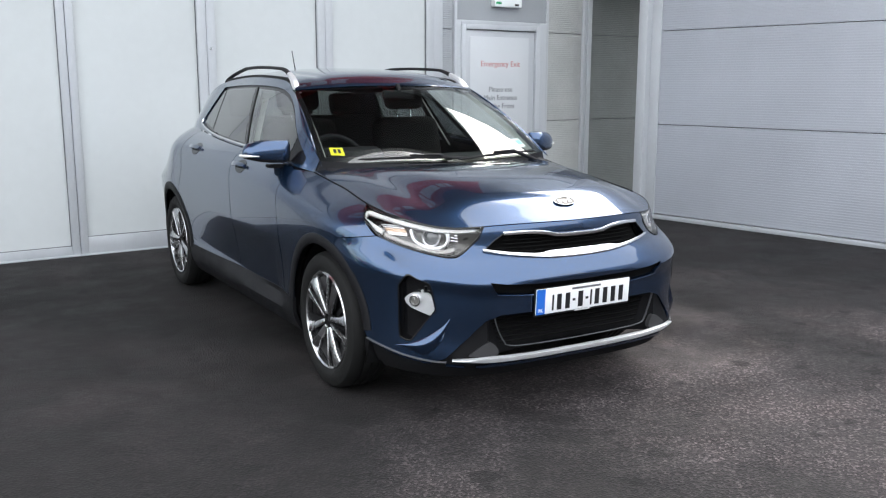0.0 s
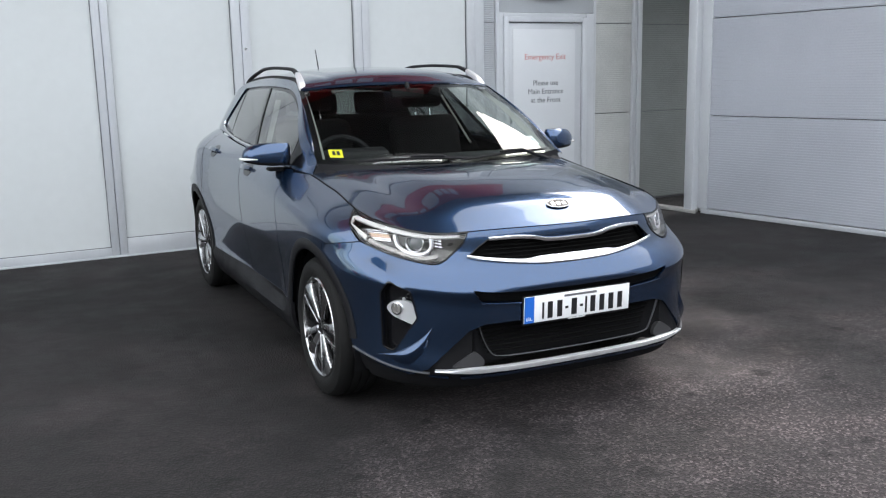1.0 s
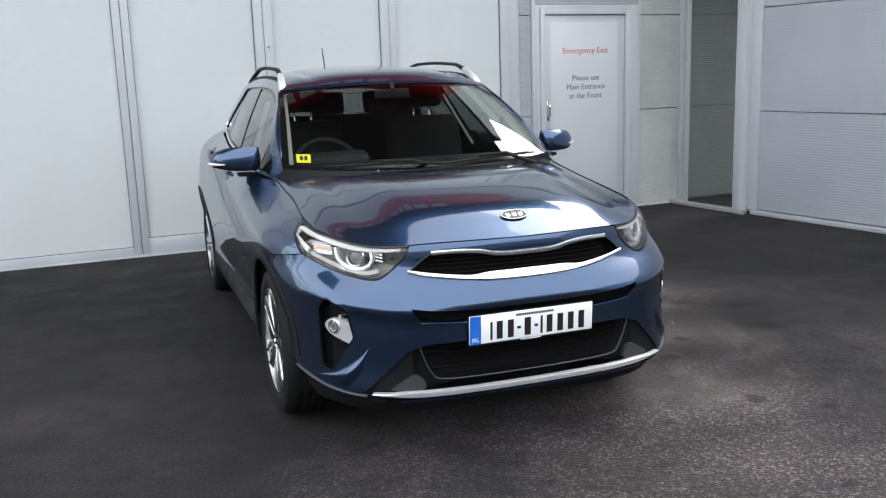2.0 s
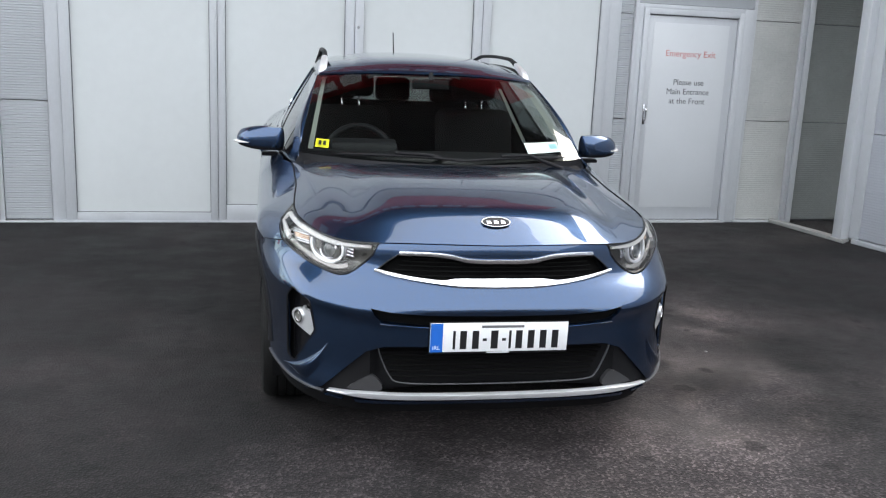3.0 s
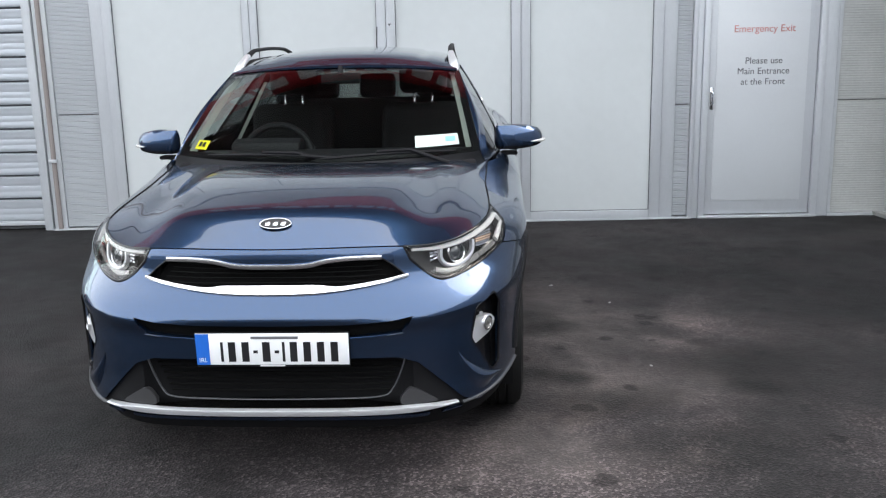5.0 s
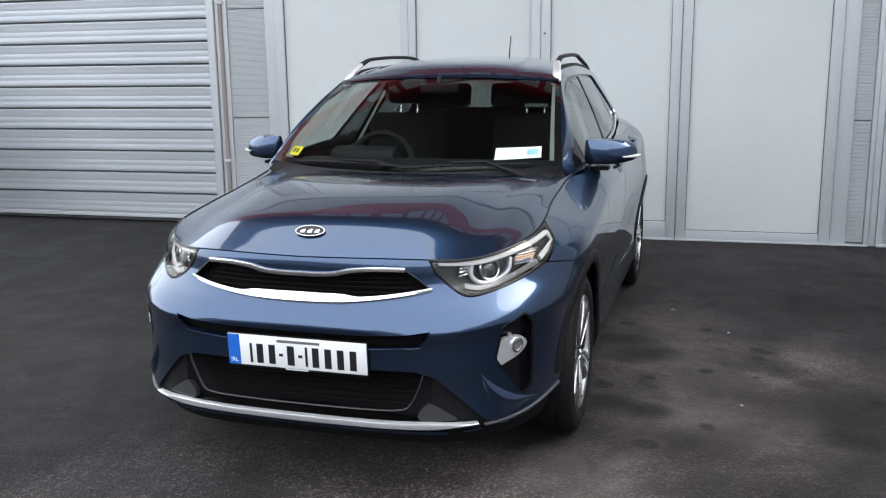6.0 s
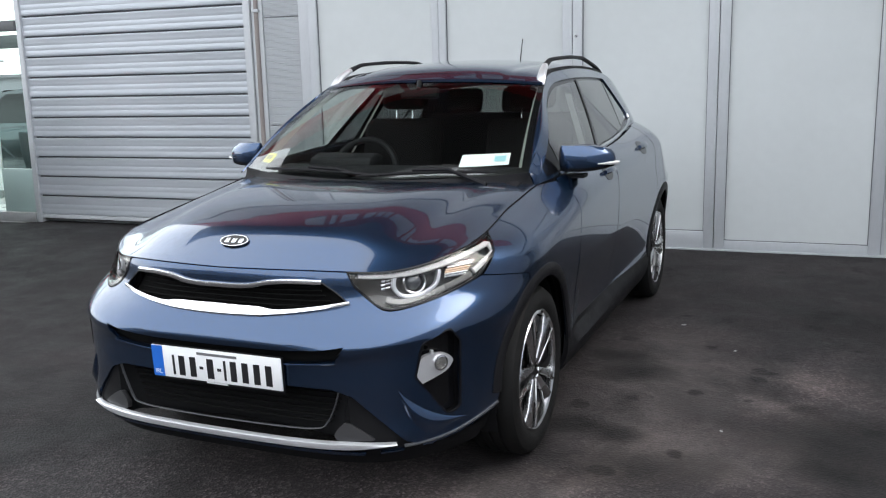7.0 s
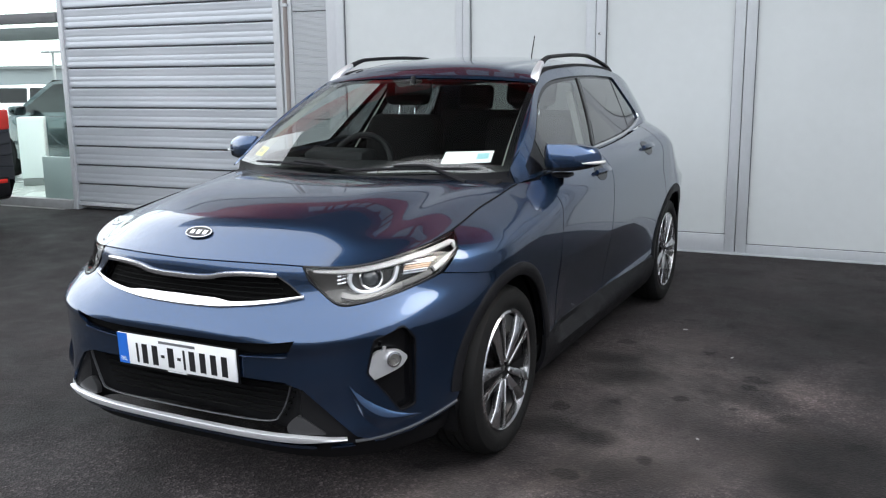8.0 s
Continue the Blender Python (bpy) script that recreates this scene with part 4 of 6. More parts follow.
def lamp(car, m):
    """Headlight: clear cover over a dark bowl with light guide, projector and reflectors."""
    unit = part("headlight", skin(lambda s, z: shell(s, z), LAMP, 0.011, out=0.0015, flange=0.015, mirror=m), CLEAR, car, "clear headlight cover")
    bowl = skin(lambda s, z: shell(s, z) - normal_of(shell, s, z) * 0.05, [(a, b) for a, b in LAMP], 0.013, flange=-0.046, mirror=m)
    part("bowl", bowl, plain("lamp_bowl", (0.085, 0.081, 0.076), 0.25, metal=0.6, vary=0.2) if "lamp_bowl" not in bpy.data.materials else bpy.data.materials["lamp_bowl"], unit, "dark metallic bowl")
    edge = LAMP + LAMP[:1]
    part("seal", strip(shell, edge[::1], 0.008, 0.004, -0.001, m), GLOSSBLACK, unit)
    deep = lambda s, z: shell(s, z) - normal_of(shell, s, z) * 0.022
    low = lambda s, z: shell(s, z) - normal_of(shell, s, z) * 0.036
    top = [(s, crest(s) - 0.015) for s in span(S_LAMP_IN + 0.03, S_LAMP_OUT - 0.05, 18)] + [(S_LAMP_OUT - 0.038, crest(S_LAMP_OUT) - 0.024), (S_LAMP_OUT - 0.045, crest(S_LAMP_OUT) - 0.05), (at_x(0.766, 0.80), 0.80)]
    near = lambda s, z: shell(s, z) - normal_of(shell, s, z) * 0.014
    part("light_guide", strip(near, top, [0.010 + 0.010 * min(1, k / 6) for k in range(len(top))], 0.006, 0.002, m), WHITE_LAMP, unit, "white running light guide")
    lowbar = smooth_path(nose_line([(0.555, 0.745), (0.60, 0.738), (0.66, 0.748), (0.73, 0.772), (0.765, 0.792)]), 6)
    part("trim_bar", strip(deep, lowbar, 0.020, 0.006, 0, m), LAMP_GREY, unit, "silver lower bezel")
    # projector
    c = deep(at_x(0.628, 0.79), 0.79)
    n = normal_of(shell, at_x(0.628, 0.79), 0.79)
    turn = n.to_track_quat("X", "Z").to_matrix().to_4x4()

    def put(bm):
        placed(bm, Matrix.Translation(c) @ turn)
        if m:
            placed(bm, Matrix.Diagonal((-1, 1, 1, 1)))
            bmesh.ops.reverse_faces(bm, faces=bm.faces)
        return bm

    part("projector_ring", put(lathe([(0.030, -0.02), (0.033, 0.006), (0.036, 0.008), (0.040, 0.004), (0.041, -0.02)], 32, closed=False)), CHROME, unit, "chrome projector ring")
    part("projector_lens", put(lathe([(0.031, -0.012), (0.027, -0.002), (0.018, 0.006), (0.008, 0.010), (0.0, 0.011)], 28, closed=False)), plain("projector_glass", (0.05, 0.055, 0.06), 0.03, coat=1.0) if "projector_glass" not in bpy.data.materials else bpy.data.materials["projector_glass"], unit, "dark glass projector lens")
    bez = [(0.575, 0.815), (0.575, 0.775), (0.60, 0.752), (0.645, 0.752), (0.682, 0.775), (0.686, 0.822)]
    part("bezel", strip(deep, smooth_path(nose_line(bez), 5), 0.014, 0.008, 0.0, m), SILVER, unit, "silver horseshoe bezel")
    for k in range(6):
        z = 0.795 + 0.009 * k
        path = nose_line([(0.705, z), (0.73, z + 0.002), (0.758, z + 0.004)])
        part("reflector", strip(low, path, 0.006, 0.003, 0.004, m), AMBER if k in (2, 3) else CHROME, unit, "ribbed reflector")
    for k in range(12):
        x, z = 0.540 + 0.013 * (k % 3), 0.772 + 0.012 * (k // 3) + 0.003 * (k % 3)
        path = nose_line([(x, z), (x + 0.011, z + 0.002)])
        part("reflector", strip(low, path, 0.010, 0.004 + 0.002 * (k % 2), 0.006, m), CHROME, unit, "small chrome reflector facet")


def fog_lamp(car, m):
    deep = lambda s, z: shell(s, z) - normal_of(shell, s, z) * 0.030
    unit = part("fog_light_housing", skin(deep, FOG, 0.013, flange=0.0, mirror=m), GLOSSBLACK, car, "gloss black fog light housing")
    part("rim_trim", strip(shell, FOG + FOG[:1], 0.008, 0.004, -0.002, m), GLOSSBLACK, unit)
    mid = lambda s, z: shell(s, z) - normal_of(shell, s, z) * 0.004
    blade = rounded([(0.668, 0.540), (0.692, 0.573), (0.738, 0.570), (0.756, 0.538), (0.740, 0.505), (0.674, 0.472)], 0.014, 4)
    part("fog_light", skin(mid, nose_line(blade), 0.008, flange=0.014, mirror=m), SILVER, unit, "silver fog light bezel")
    c = mid(at_x(0.726, 0.538), 0.538)
    n = normal_of(shell, at_x(0.726, 0.538), 0.538)
    turn = n.to_track_quat("X", "Z").to_matrix().to_4x4()
    for prof, mat, nm in (([(0.024, -0.004), (0.026, 0.006), (0.020, 0.007), (0.018, -0.004)], CHROME, "ring"), ([(0.019, 0.005), (0.012, 0.008), (0.0, 0.010)], CLEAR, "lens"), ([(0.019, 0.003), (0.0, 0.002)], LAMP_GREY, "bulb_cover")):
        bm = placed(lathe(prof, 24, closed=False), Matrix.Translation(c) @ turn)
        if m:
            placed(bm, Matrix.Diagonal((-1, 1, 1, 1)))
        part(nm, bm, mat, unit)
    # the bumper's raised lower edge round the lamp: a facet that faces up, and the face below it
    bm = bmesh.new()
    rows = []
    crease = smooth_path(nose_line([(0.622, 0.470), (0.650, 0.432), (0.692, 0.390), (0.735, 0.356), (0.778, 0.332)]), 6)
    for k, (a, b) in enumerate(crease):
        grow = math.sin(math.pi * min(1.0, (k + 0.4) / (len(crease) - 0.2)) ** 0.8) ** 1.7
        p, nn = shell(a, b), normal_of(shell, a, b)
        down = (shell(a, b - 0.006) - p).normalized()
        row = [p - nn * 0.002, p + down * 0.012 * grow + nn * 0.009 * grow, p + down * 0.027 * grow + nn * 0.017 * grow, p + down * 0.040 * grow + nn * 0.018 * grow, p + down * 0.062 * grow + nn * 0.010 * grow, p + down * 0.095 * grow - nn * 0.002]
        rows.append([bm.verts.new((-q.x if m else q.x, q.y, q.z)) for q in row])
    for u, v in zip(rows, rows[1:]):
        for k in range(5):
            bm.faces.new((u[k], u[k + 1], v[k + 1], v[k]))
    bmesh.ops.recalc_face_normals(bm, faces=bm.faces)
    part("bumper_crease", bm, PAINT, car, "blue raised edge under the fog light", sharp=75)
    part("bracket", strip(mid, nose_line([(0.708, 0.572), (0.710, 0.584)]), 0.012, 0.004, -0.004, m), SILVER, unit)


def mirror_unit(car, m):
    def flipx(bm):
        if m:
            placed(bm, Matrix.Diagonal((-1, 1, 1, 1)))
            bmesh.ops.reverse_faces(bm, faces=bm.faces)
        return bm

    def cap(lo, hi, n=9):
        """Housing between two heights: a rounded wedge in plan, set at a slant, its top falling towards the tip."""
        bm = bmesh.new()
        rings = []
        turn = radians(25)
        for z in span(lo, hi, n):
            t = (z - 1.010) / 0.133
            grow = 0.86 + 0.14 * min(1.0, t / 0.35) ** 0.6
            dome = math.sqrt(max(0.0, 1 - max(0.0, (t - 0.45) / 0.57) ** 2.6))
            kx, ky, kin = grow * (0.55 + 0.45 * dome), grow * max(0.12, dome), grow * (0.86 + 0.14 * dome)
            ring = []
            for i in range(32):
                a = 2 * math.pi * i / 32
                c, q = math.cos(a), math.sin(a)
                ex, ey = math.copysign(abs(c) ** 0.72, c), math.copysign(abs(q) ** 0.80, q)
                u = (0.114 * kx if ex > 0 else 0.136 * kin) * ex
                v = (0.046 if ey > 0 else 0.070) * ey * ky * (1.0 - 0.40 * max(0.0, ex) ** 2)
                x, y = 0.890 + u * math.cos(turn) - v * math.sin(turn), 0.668 + u * math.sin(turn) + v * math.cos(turn)
                w = max(0.0, (x - 0.86) / 0.13)
                ring.append(bm.verts.new((x, y, 1.062 + (z - 1.062) * (1 - 0.34 * w * w) if z > 1.062 else z + (1.062 - z) * 0.5 * w * w)))
            rings.append(ring)
        for a, b in zip(rings, rings[1:]):
            for i in range(32):
                bm.faces.new((a[i], a[(i + 1) % 32], b[(i + 1) % 32], b[i]))
        bm.faces.new(rings[0][::-1])
        bm.faces.new(rings[-1])
        return flipx(bm)

    unit = part("door_mirror", cap(1.040, 1.135), PAINT, car, "blue door mirror cap")
    part("lower_cover", cap(1.024, 1.0395, 5), GLOSSBLACK, unit, "black lower cover")
    turn = radians(25)
    ind = []
    for k in range(15):
        a = radians(-2 - 84 * k / 14)
        u, v = 0.121 * math.cos(a) ** 0.72, -0.077 * abs(math.sin(a)) ** 0.80 * (1 - 0.40 * math.cos(a) ** 1.44)
        ind.append((0.890 + u * math.cos(turn) - v * math.sin(turn), 0.668 + u * math.sin(turn) + v * math.cos(turn), 1.058))
    part("indicator", flipx(tube(ind, [0.004] + [0.0075] * 9 + [0.0065, 0.0055, 0.0045, 0.0035, 0.002], 8)), WHITE_LAMP, unit, "white indicator strip")
    part("arm", flipx(join(box(0.775, 0.875, 0.625, 0.70, 0.992, 1.010, 0.007), prism([(0.755, 0.955), (0.79, 0.985), (0.85, 0.994), (0.85, 1.006), (0.765, 1.008)], 0.065, "y", 0.63, 0.004))), BLACK, unit, "black mirror arm")
    glass_m = Matrix.Translation((0.872, 0.707, 1.078)) @ Matrix.Rotation(radians(22), 4, "Z")
    part("mirror_glass", flipx(placed(box(-0.07, 0.07, 0.0, 0.006, -0.038, 0.038, 0.002), glass_m)), CHROME, unit)


def roof_edge(y):
    """Height of the roof's side edge."""
    return EDGE(y)


EDGE = curve((0.30, 0.40, 0.55, 0.75, 0.95, 1.10, 1.35, 1.7, 2.1, 2.35, 2.5, 2.65, 2.8, 2.95, 3.2), (0.99, 1.045, 1.137, 1.258, 1.364, 1.421, 1.452, 1.462, 1.452, 1.430, 1.398, 1.335, 1.24, 1.13, 1.0))


def bar(path, wide, high):
    """A soft-edged bar of changing width and height along points that run roughly fore and aft."""
    bm = bmesh.new()
    rings = []
    for (x, y, z), w, h in zip(path, wide, high):
        rings.append([bm.verts.new((x + a * w / 2, y, z + b * h / 2)) for a, b in ((-1, -0.6), (-1, 0.3), (-0.6, 0.9), (0, 1), (0.6, 0.9), (1, 0.3), (1, -0.6), (0.5, -1), (-0.5, -1))])
    for u, v in zip(rings, rings[1:]):
        for k in range(9):
            bm.faces.new((u[k], u[(k + 1) % 9], v[(k + 1) % 9], v[k]))
    bm.faces.new(rings[0])
    bm.faces.new(rings[-1][::-1])
    bmesh.ops.recalc_face_normals(bm, faces=bm.faces)
    return bm


def roof_rail(car, m):
    sx = -1 if m else 1
    ys = span(1.0, 2.36, 44)
    path, wide, high = [], [], []
    for y in ys:
        t = (y - 1.0) / 1.36
        e = greenhouse(max(y, 1.04), roof_edge(max(y, 1.04)))
        lift = 0.048 * min(1, (t / 0.20)) ** 0.75 * min(1, ((1 - t) / 0.30)) ** 0.7
        path.append((sx * (e.x - 0.016), y, e.z - (0.028 * max(0, 1.04 - y) / 0.04) + 0.012 + lift))
        wide.append(0.026 + 0.018 * max(0, 1 - t / 0.16))
        high.append(0.019 + 0.012 * max(0, 1 - t / 0.2))
    cut = 5
    rail = part("roof_rail", bar(path[cut - 1 :], wide[cut - 1 :], high[cut - 1 :]), BLACK, car, "black roof rail with a silver front foot")
    part("front_foot", bar(path[: cut + 1], [w * 1.06 for w in wide[: cut + 1]], [h * 1.15 for h in high[: cut + 1]]), SILVER, rail, "silver front foot")
    low = [(p[0], p[1], greenhouse(p[1], roof_edge(p[1])).z + 0.006) for p in path[2:]]
    part("rail_base", bar(low, [0.034] * len(low), [0.018] * len(low)), BLACK, rail)


def belt(y):
    return crest(FRONT + y)


DLO_TOP = [(0.62, 1.135), (0.80, 1.258), (0.90, 1.317), (1.05, 1.372), (1.25, 1.402), (1.60, 1.414), (2.0, 1.410), (2.28, 1.398)]


def side_windows(car, m):
    lowers = [(y, belt(y) + 0.012) for y in span(0.50, 2.05, 16)]
    dlo = smooth_path(DLO_TOP, 5) + [(2.305, 1.386), (2.40, 1.178), (2.39, 1.160), (2.33, 1.147), (2.20, 1.128)] + lowers[::-1] + [(0.50, 1.052)]
    sil = [(y, roof_edge(y)) for y in span(0.40, 2.93, 60)] + [(y, belt(y) - 0.004) for y in span(2.93, 0.40, 50)]
    part("cabin_side", skin(greenhouse, sil, 0.0165, [dlo], flange=0.012, mirror=m), PAINT, car, "blue roof side and pillars")
    inner = lambda y, z: greenhouse(y, z) - normal_of(greenhouse, y, z) * 0.010

    front = [(0.66, 1.035), (0.66, 1.148)] + smooth_path([(0.68, 1.165), (0.80, 1.243), (0.89, 1.297), (1.05, 1.354), (1.25, 1.385), (1.555, 1.397)], 4) + [(1.258, belt(1.258) + 0.022)] + [(y, belt(y) + 0.022) for y in span(1.2, 0.7, 8)]
    rear = smooth_path([(1.63, 1.399), (1.80, 1.399), (2.0, 1.394), (2.225, 1.385)], 4) + [(2.06, 1.122), (2.03, belt(2.03) + 0.022)] + [(y, belt(y) + 0.022) for y in span(1.98, 1.33, 8)]
    rear_q = [(2.255, 1.383), (2.285, 1.375), (2.355, 1.20), (2.33, 1.166), (2.10, 1.134)]
    part("pillar_trim", skin(inner, dlo, 0.012, [front, rear, rear_q], flange=0.0, mirror=m), GLOSSBLACK, car, "gloss black pillar trim")
    for nm, poly in (("front_side_window", front), ("rear_side_window", rear), ("quarter_window", rear_q)):
        part(nm, skin(lambda y, z: greenhouse(y, z) - normal_of(greenhouse, y, z) * 0.008, poly, 0.02, flange=0.004, mirror=m), SIDEGLASS if nm == "front_side_window" else TINTED, car, "dark tinted side glass")
    waist = [(y, belt(y) + 0.006) for y in span(0.60, 2.05, 30)] + smooth_path([(2.06, belt(2.06) + 0.007), (2.20, 1.118), (2.33, 1.138), (2.385, 1.15), (2.40, 1.175)], 6)
    part("waist_trim", strip(greenhouse, [(a, b + 0.004) for a, b in waist], 0.012, 0.005, 0.002, m), CHROME, car, "bright waistline trim")
    part("door_frame_line", strip(greenhouse, [(1.592, 1.398), (1.44, 1.23), (1.293, belt(1.293) + 0.02)], 0.03, 0.003, -0.006, m), GLOSSBLACK, car)


def hood_edge(a):
    """Front edge of the bonnet at a share of its half width."""
    x = 0.722 * a
    s = at_x(x, 0.85) if abs(x) < 0.60 else at_x(x, 0.87)
    s0 = abs(s)
    for _ in range(12):
        s0 += (abs(x) - shell(s0, crest(s0)).x) * 0.8
        s0 = max(0.0, min(FRONT, s0))
    p = shell(s0, crest(s0))
    return Vector((x, p.y, p.z))


HOOD_EDGE = [hood_edge(a) for a in span(0, 1, 24)]
HOOD_S = 0.9
for _ in range(20):
    HOOD_S += (0.722 - shell(HOOD_S, crest(HOOD_S)).x) * 0.8


def hood_front(a):
    k = min(abs(a), 1.0) * 24
    i = min(23, int(k))
    p = HOOD_EDGE[i].lerp(HOOD_EDGE[i + 1], k - i)
    return Vector((math.copysign(p.x, a), p.y, p.z))


def wing_edge(b):
    s = HOOD_S + (FRONT + 0.40 - HOOD_S) * b
    p = shell(s, crest(s))
    return p + Vector((-0.0015, 0, 0.001))


HOOD_RISE = curve((0, 0.08, 0.145, 0.185, 0.25, 0.36, 0.50, 0.75, 1.0), (0, 0.245, 0.440, 0.525, 0.610, 0.735, 0.855, 0.962, 1.0))


def hood_point(a, b):
    f = hood_front(a)
    t = abs(a)
    yc = 0.14 + 0.26 * t**2.2
    x = f.x + math.copysign(1, a) * (-0.018 * b * t)
    y = f.y + (yc - f.y) * b
    zc = 1.020 - 0.020 * t**2 - 0.022 * t**8
    # the nose rolls over along a clear break, more softly towards the sides
    rise = HOOD_RISE(b) * (1 - t**2) + (1 - (1 - b) ** (1.95 - 0.45 * t)) * t**2
    z = f.z + (zc - f.z) * rise
    # the side edge lies along the top of the wing
    we = wing_edge(b)
    full = Vector((abs(HOOD_EDGE[-1].x) - 0.018 * b, HOOD_EDGE[-1].y + (0.40 - HOOD_EDGE[-1].y) * b, HOOD_EDGE[-1].z + (0.978 - HOOD_EDGE[-1].z) * (1 - (1 - b) ** 1.5)))
    off = (we - full) * t**5
    x, y, z = x + math.copysign(off.x, a), y + off.y, z + off.z
    # raised middle with a soft shoulder each side
    z += 0.018 * (1 / (1 + math.exp((t - 0.60) * 30))) * math.sin(math.pi * min(1, b * 1.05)) ** 0.8 - 0.014 * math.exp(-(((t - 0.74) / 0.085) ** 2)) * math.sin(math.pi * b)
    return Vector((x, y, z))


def hood(car):
    bm = sheet(hood_point, span(-1, 1, 84), span(0.0, 1.0, 56))
    rim = [e for e in bm.edges if len(e.link_faces) == 1]
    ret = bmesh.ops.extrude_edge_only(bm, edges=rim)
    for v in (g for g in ret["geom"] if isinstance(g, bmesh.types.BMVert)):
        v.co += Vector((-0.004 * math.copysign(1, v.co.x), 0.006 if v.co.y < 0 else 0, -0.014))
    bmesh.ops.recalc_face_normals(bm, faces=bm.faces)
    h = part("bonnet", bm, PAINT, car, sharp=40)
    # dark tube added to draw the shaded shut gap between bonnet and wing
    for sx in (-1, 1):
        seam = [hood_point(sx, b) + Vector((sx * 0.002, 0, 0.0005)) for b in span(0.02, 0.99, 40)]
        part("bonnet_gap_line", tube(seam, 0.0028, 6), DARK, h, "dark line added for the gap along the bonnet edge")
    # badge: oval ring with a dark field and plain marks
    p, q = hood_point(0, 0.105), hood_point(0, 0.125)
    tilt = math.degrees(math.atan2(q.z - p.z, q.y - p.y))
    m = Matrix.Translation(p + Vector((0, 0, 0.003))) @ pose(0, 0, 0, tilt)
    ring = [(0.054 * math.cos(t), 0.0265 * math.sin(t), 0.003) for t in span(0, 2 * math.pi, 40)]
    badge = part("badge", placed(tube(ring, 0.0024, 8), m), CHROME, h, "chrome oval badge ring")
    part("badge_field", placed(prism([(0.053 * math.cos(t), 0.0255 * math.sin(t)) for t in span(0, 2 * math.pi, 40)[:-1]], 0.003, "z", 0.0), m), GLOSSBLACK, badge)
    for x0 in (-0.027, 0.0, 0.027):
        part("badge_mark", placed(box(x0 - 0.008, x0 + 0.008, -0.011, 0.011, 0.002, 0.0045, 0.001), m), CHROME, badge)
    # plastic cowl below the windscreen, with wipers
    def cowl(a, b):
        p = hood_point(a, 1.0)
        q = screen_point(a, 0.0)
        return p.lerp(q, b) + Vector((0, 0, -0.012 * (1 - b) - 0.01 * math.sin(math.pi * b)))
    part("cowl", sheet(cowl, span(-1, 1, 40), span(0, 1, 6)), BLACK, car, "black plastic cowl")
    for x0, x1, b1 in ((-0.52, 0.10, 0.10), (0.0, 0.58, 0.085)):
        arm = []
        for k in range(13):
            t = k / 12
            a = (x0 + (x1 - x0) * t) / 0.69
            p = screen_point(a, -0.01 + b1 * math.sin(math.pi * (0.12 + 0.75 * t)) * 0.45)
            arm.append(p + Vector((0, -0.006, 0.014)))
        wp = part("wiper", tube(arm, [0.004] + [0.008] * 11 + [0.004], 8, 0.8), BLACK, car, "black windscreen wiper")
        link = [Vector((x1 - 0.02, hood_point(0.0, 1.0).y + 0.115, 1.002)), arm[8] + Vector((0, -0.004, 0.012)), arm[5] + Vector((0, 0, 0.012))]
        part("wiper_arm", tube(link, [0.011, 0.008, 0.006], 8), BLACK, wp)


def screen_point(a, b):
    """Windscreen: a across, b up."""
    t = abs(a)
    low = Vector((0.70 * a, 0.19 + 0.20 * t**2.2, 1.018 + 0.022 * t**2))
    high = Vector((0.578 * a, 0.945 + 0.105 * t**2.2, 1.447 - 0.032 * t**2.4))
    p = low.lerp(high, b)
    return p + Vector((0, -0.010, 0.018)) * math.sin(math.pi * b)


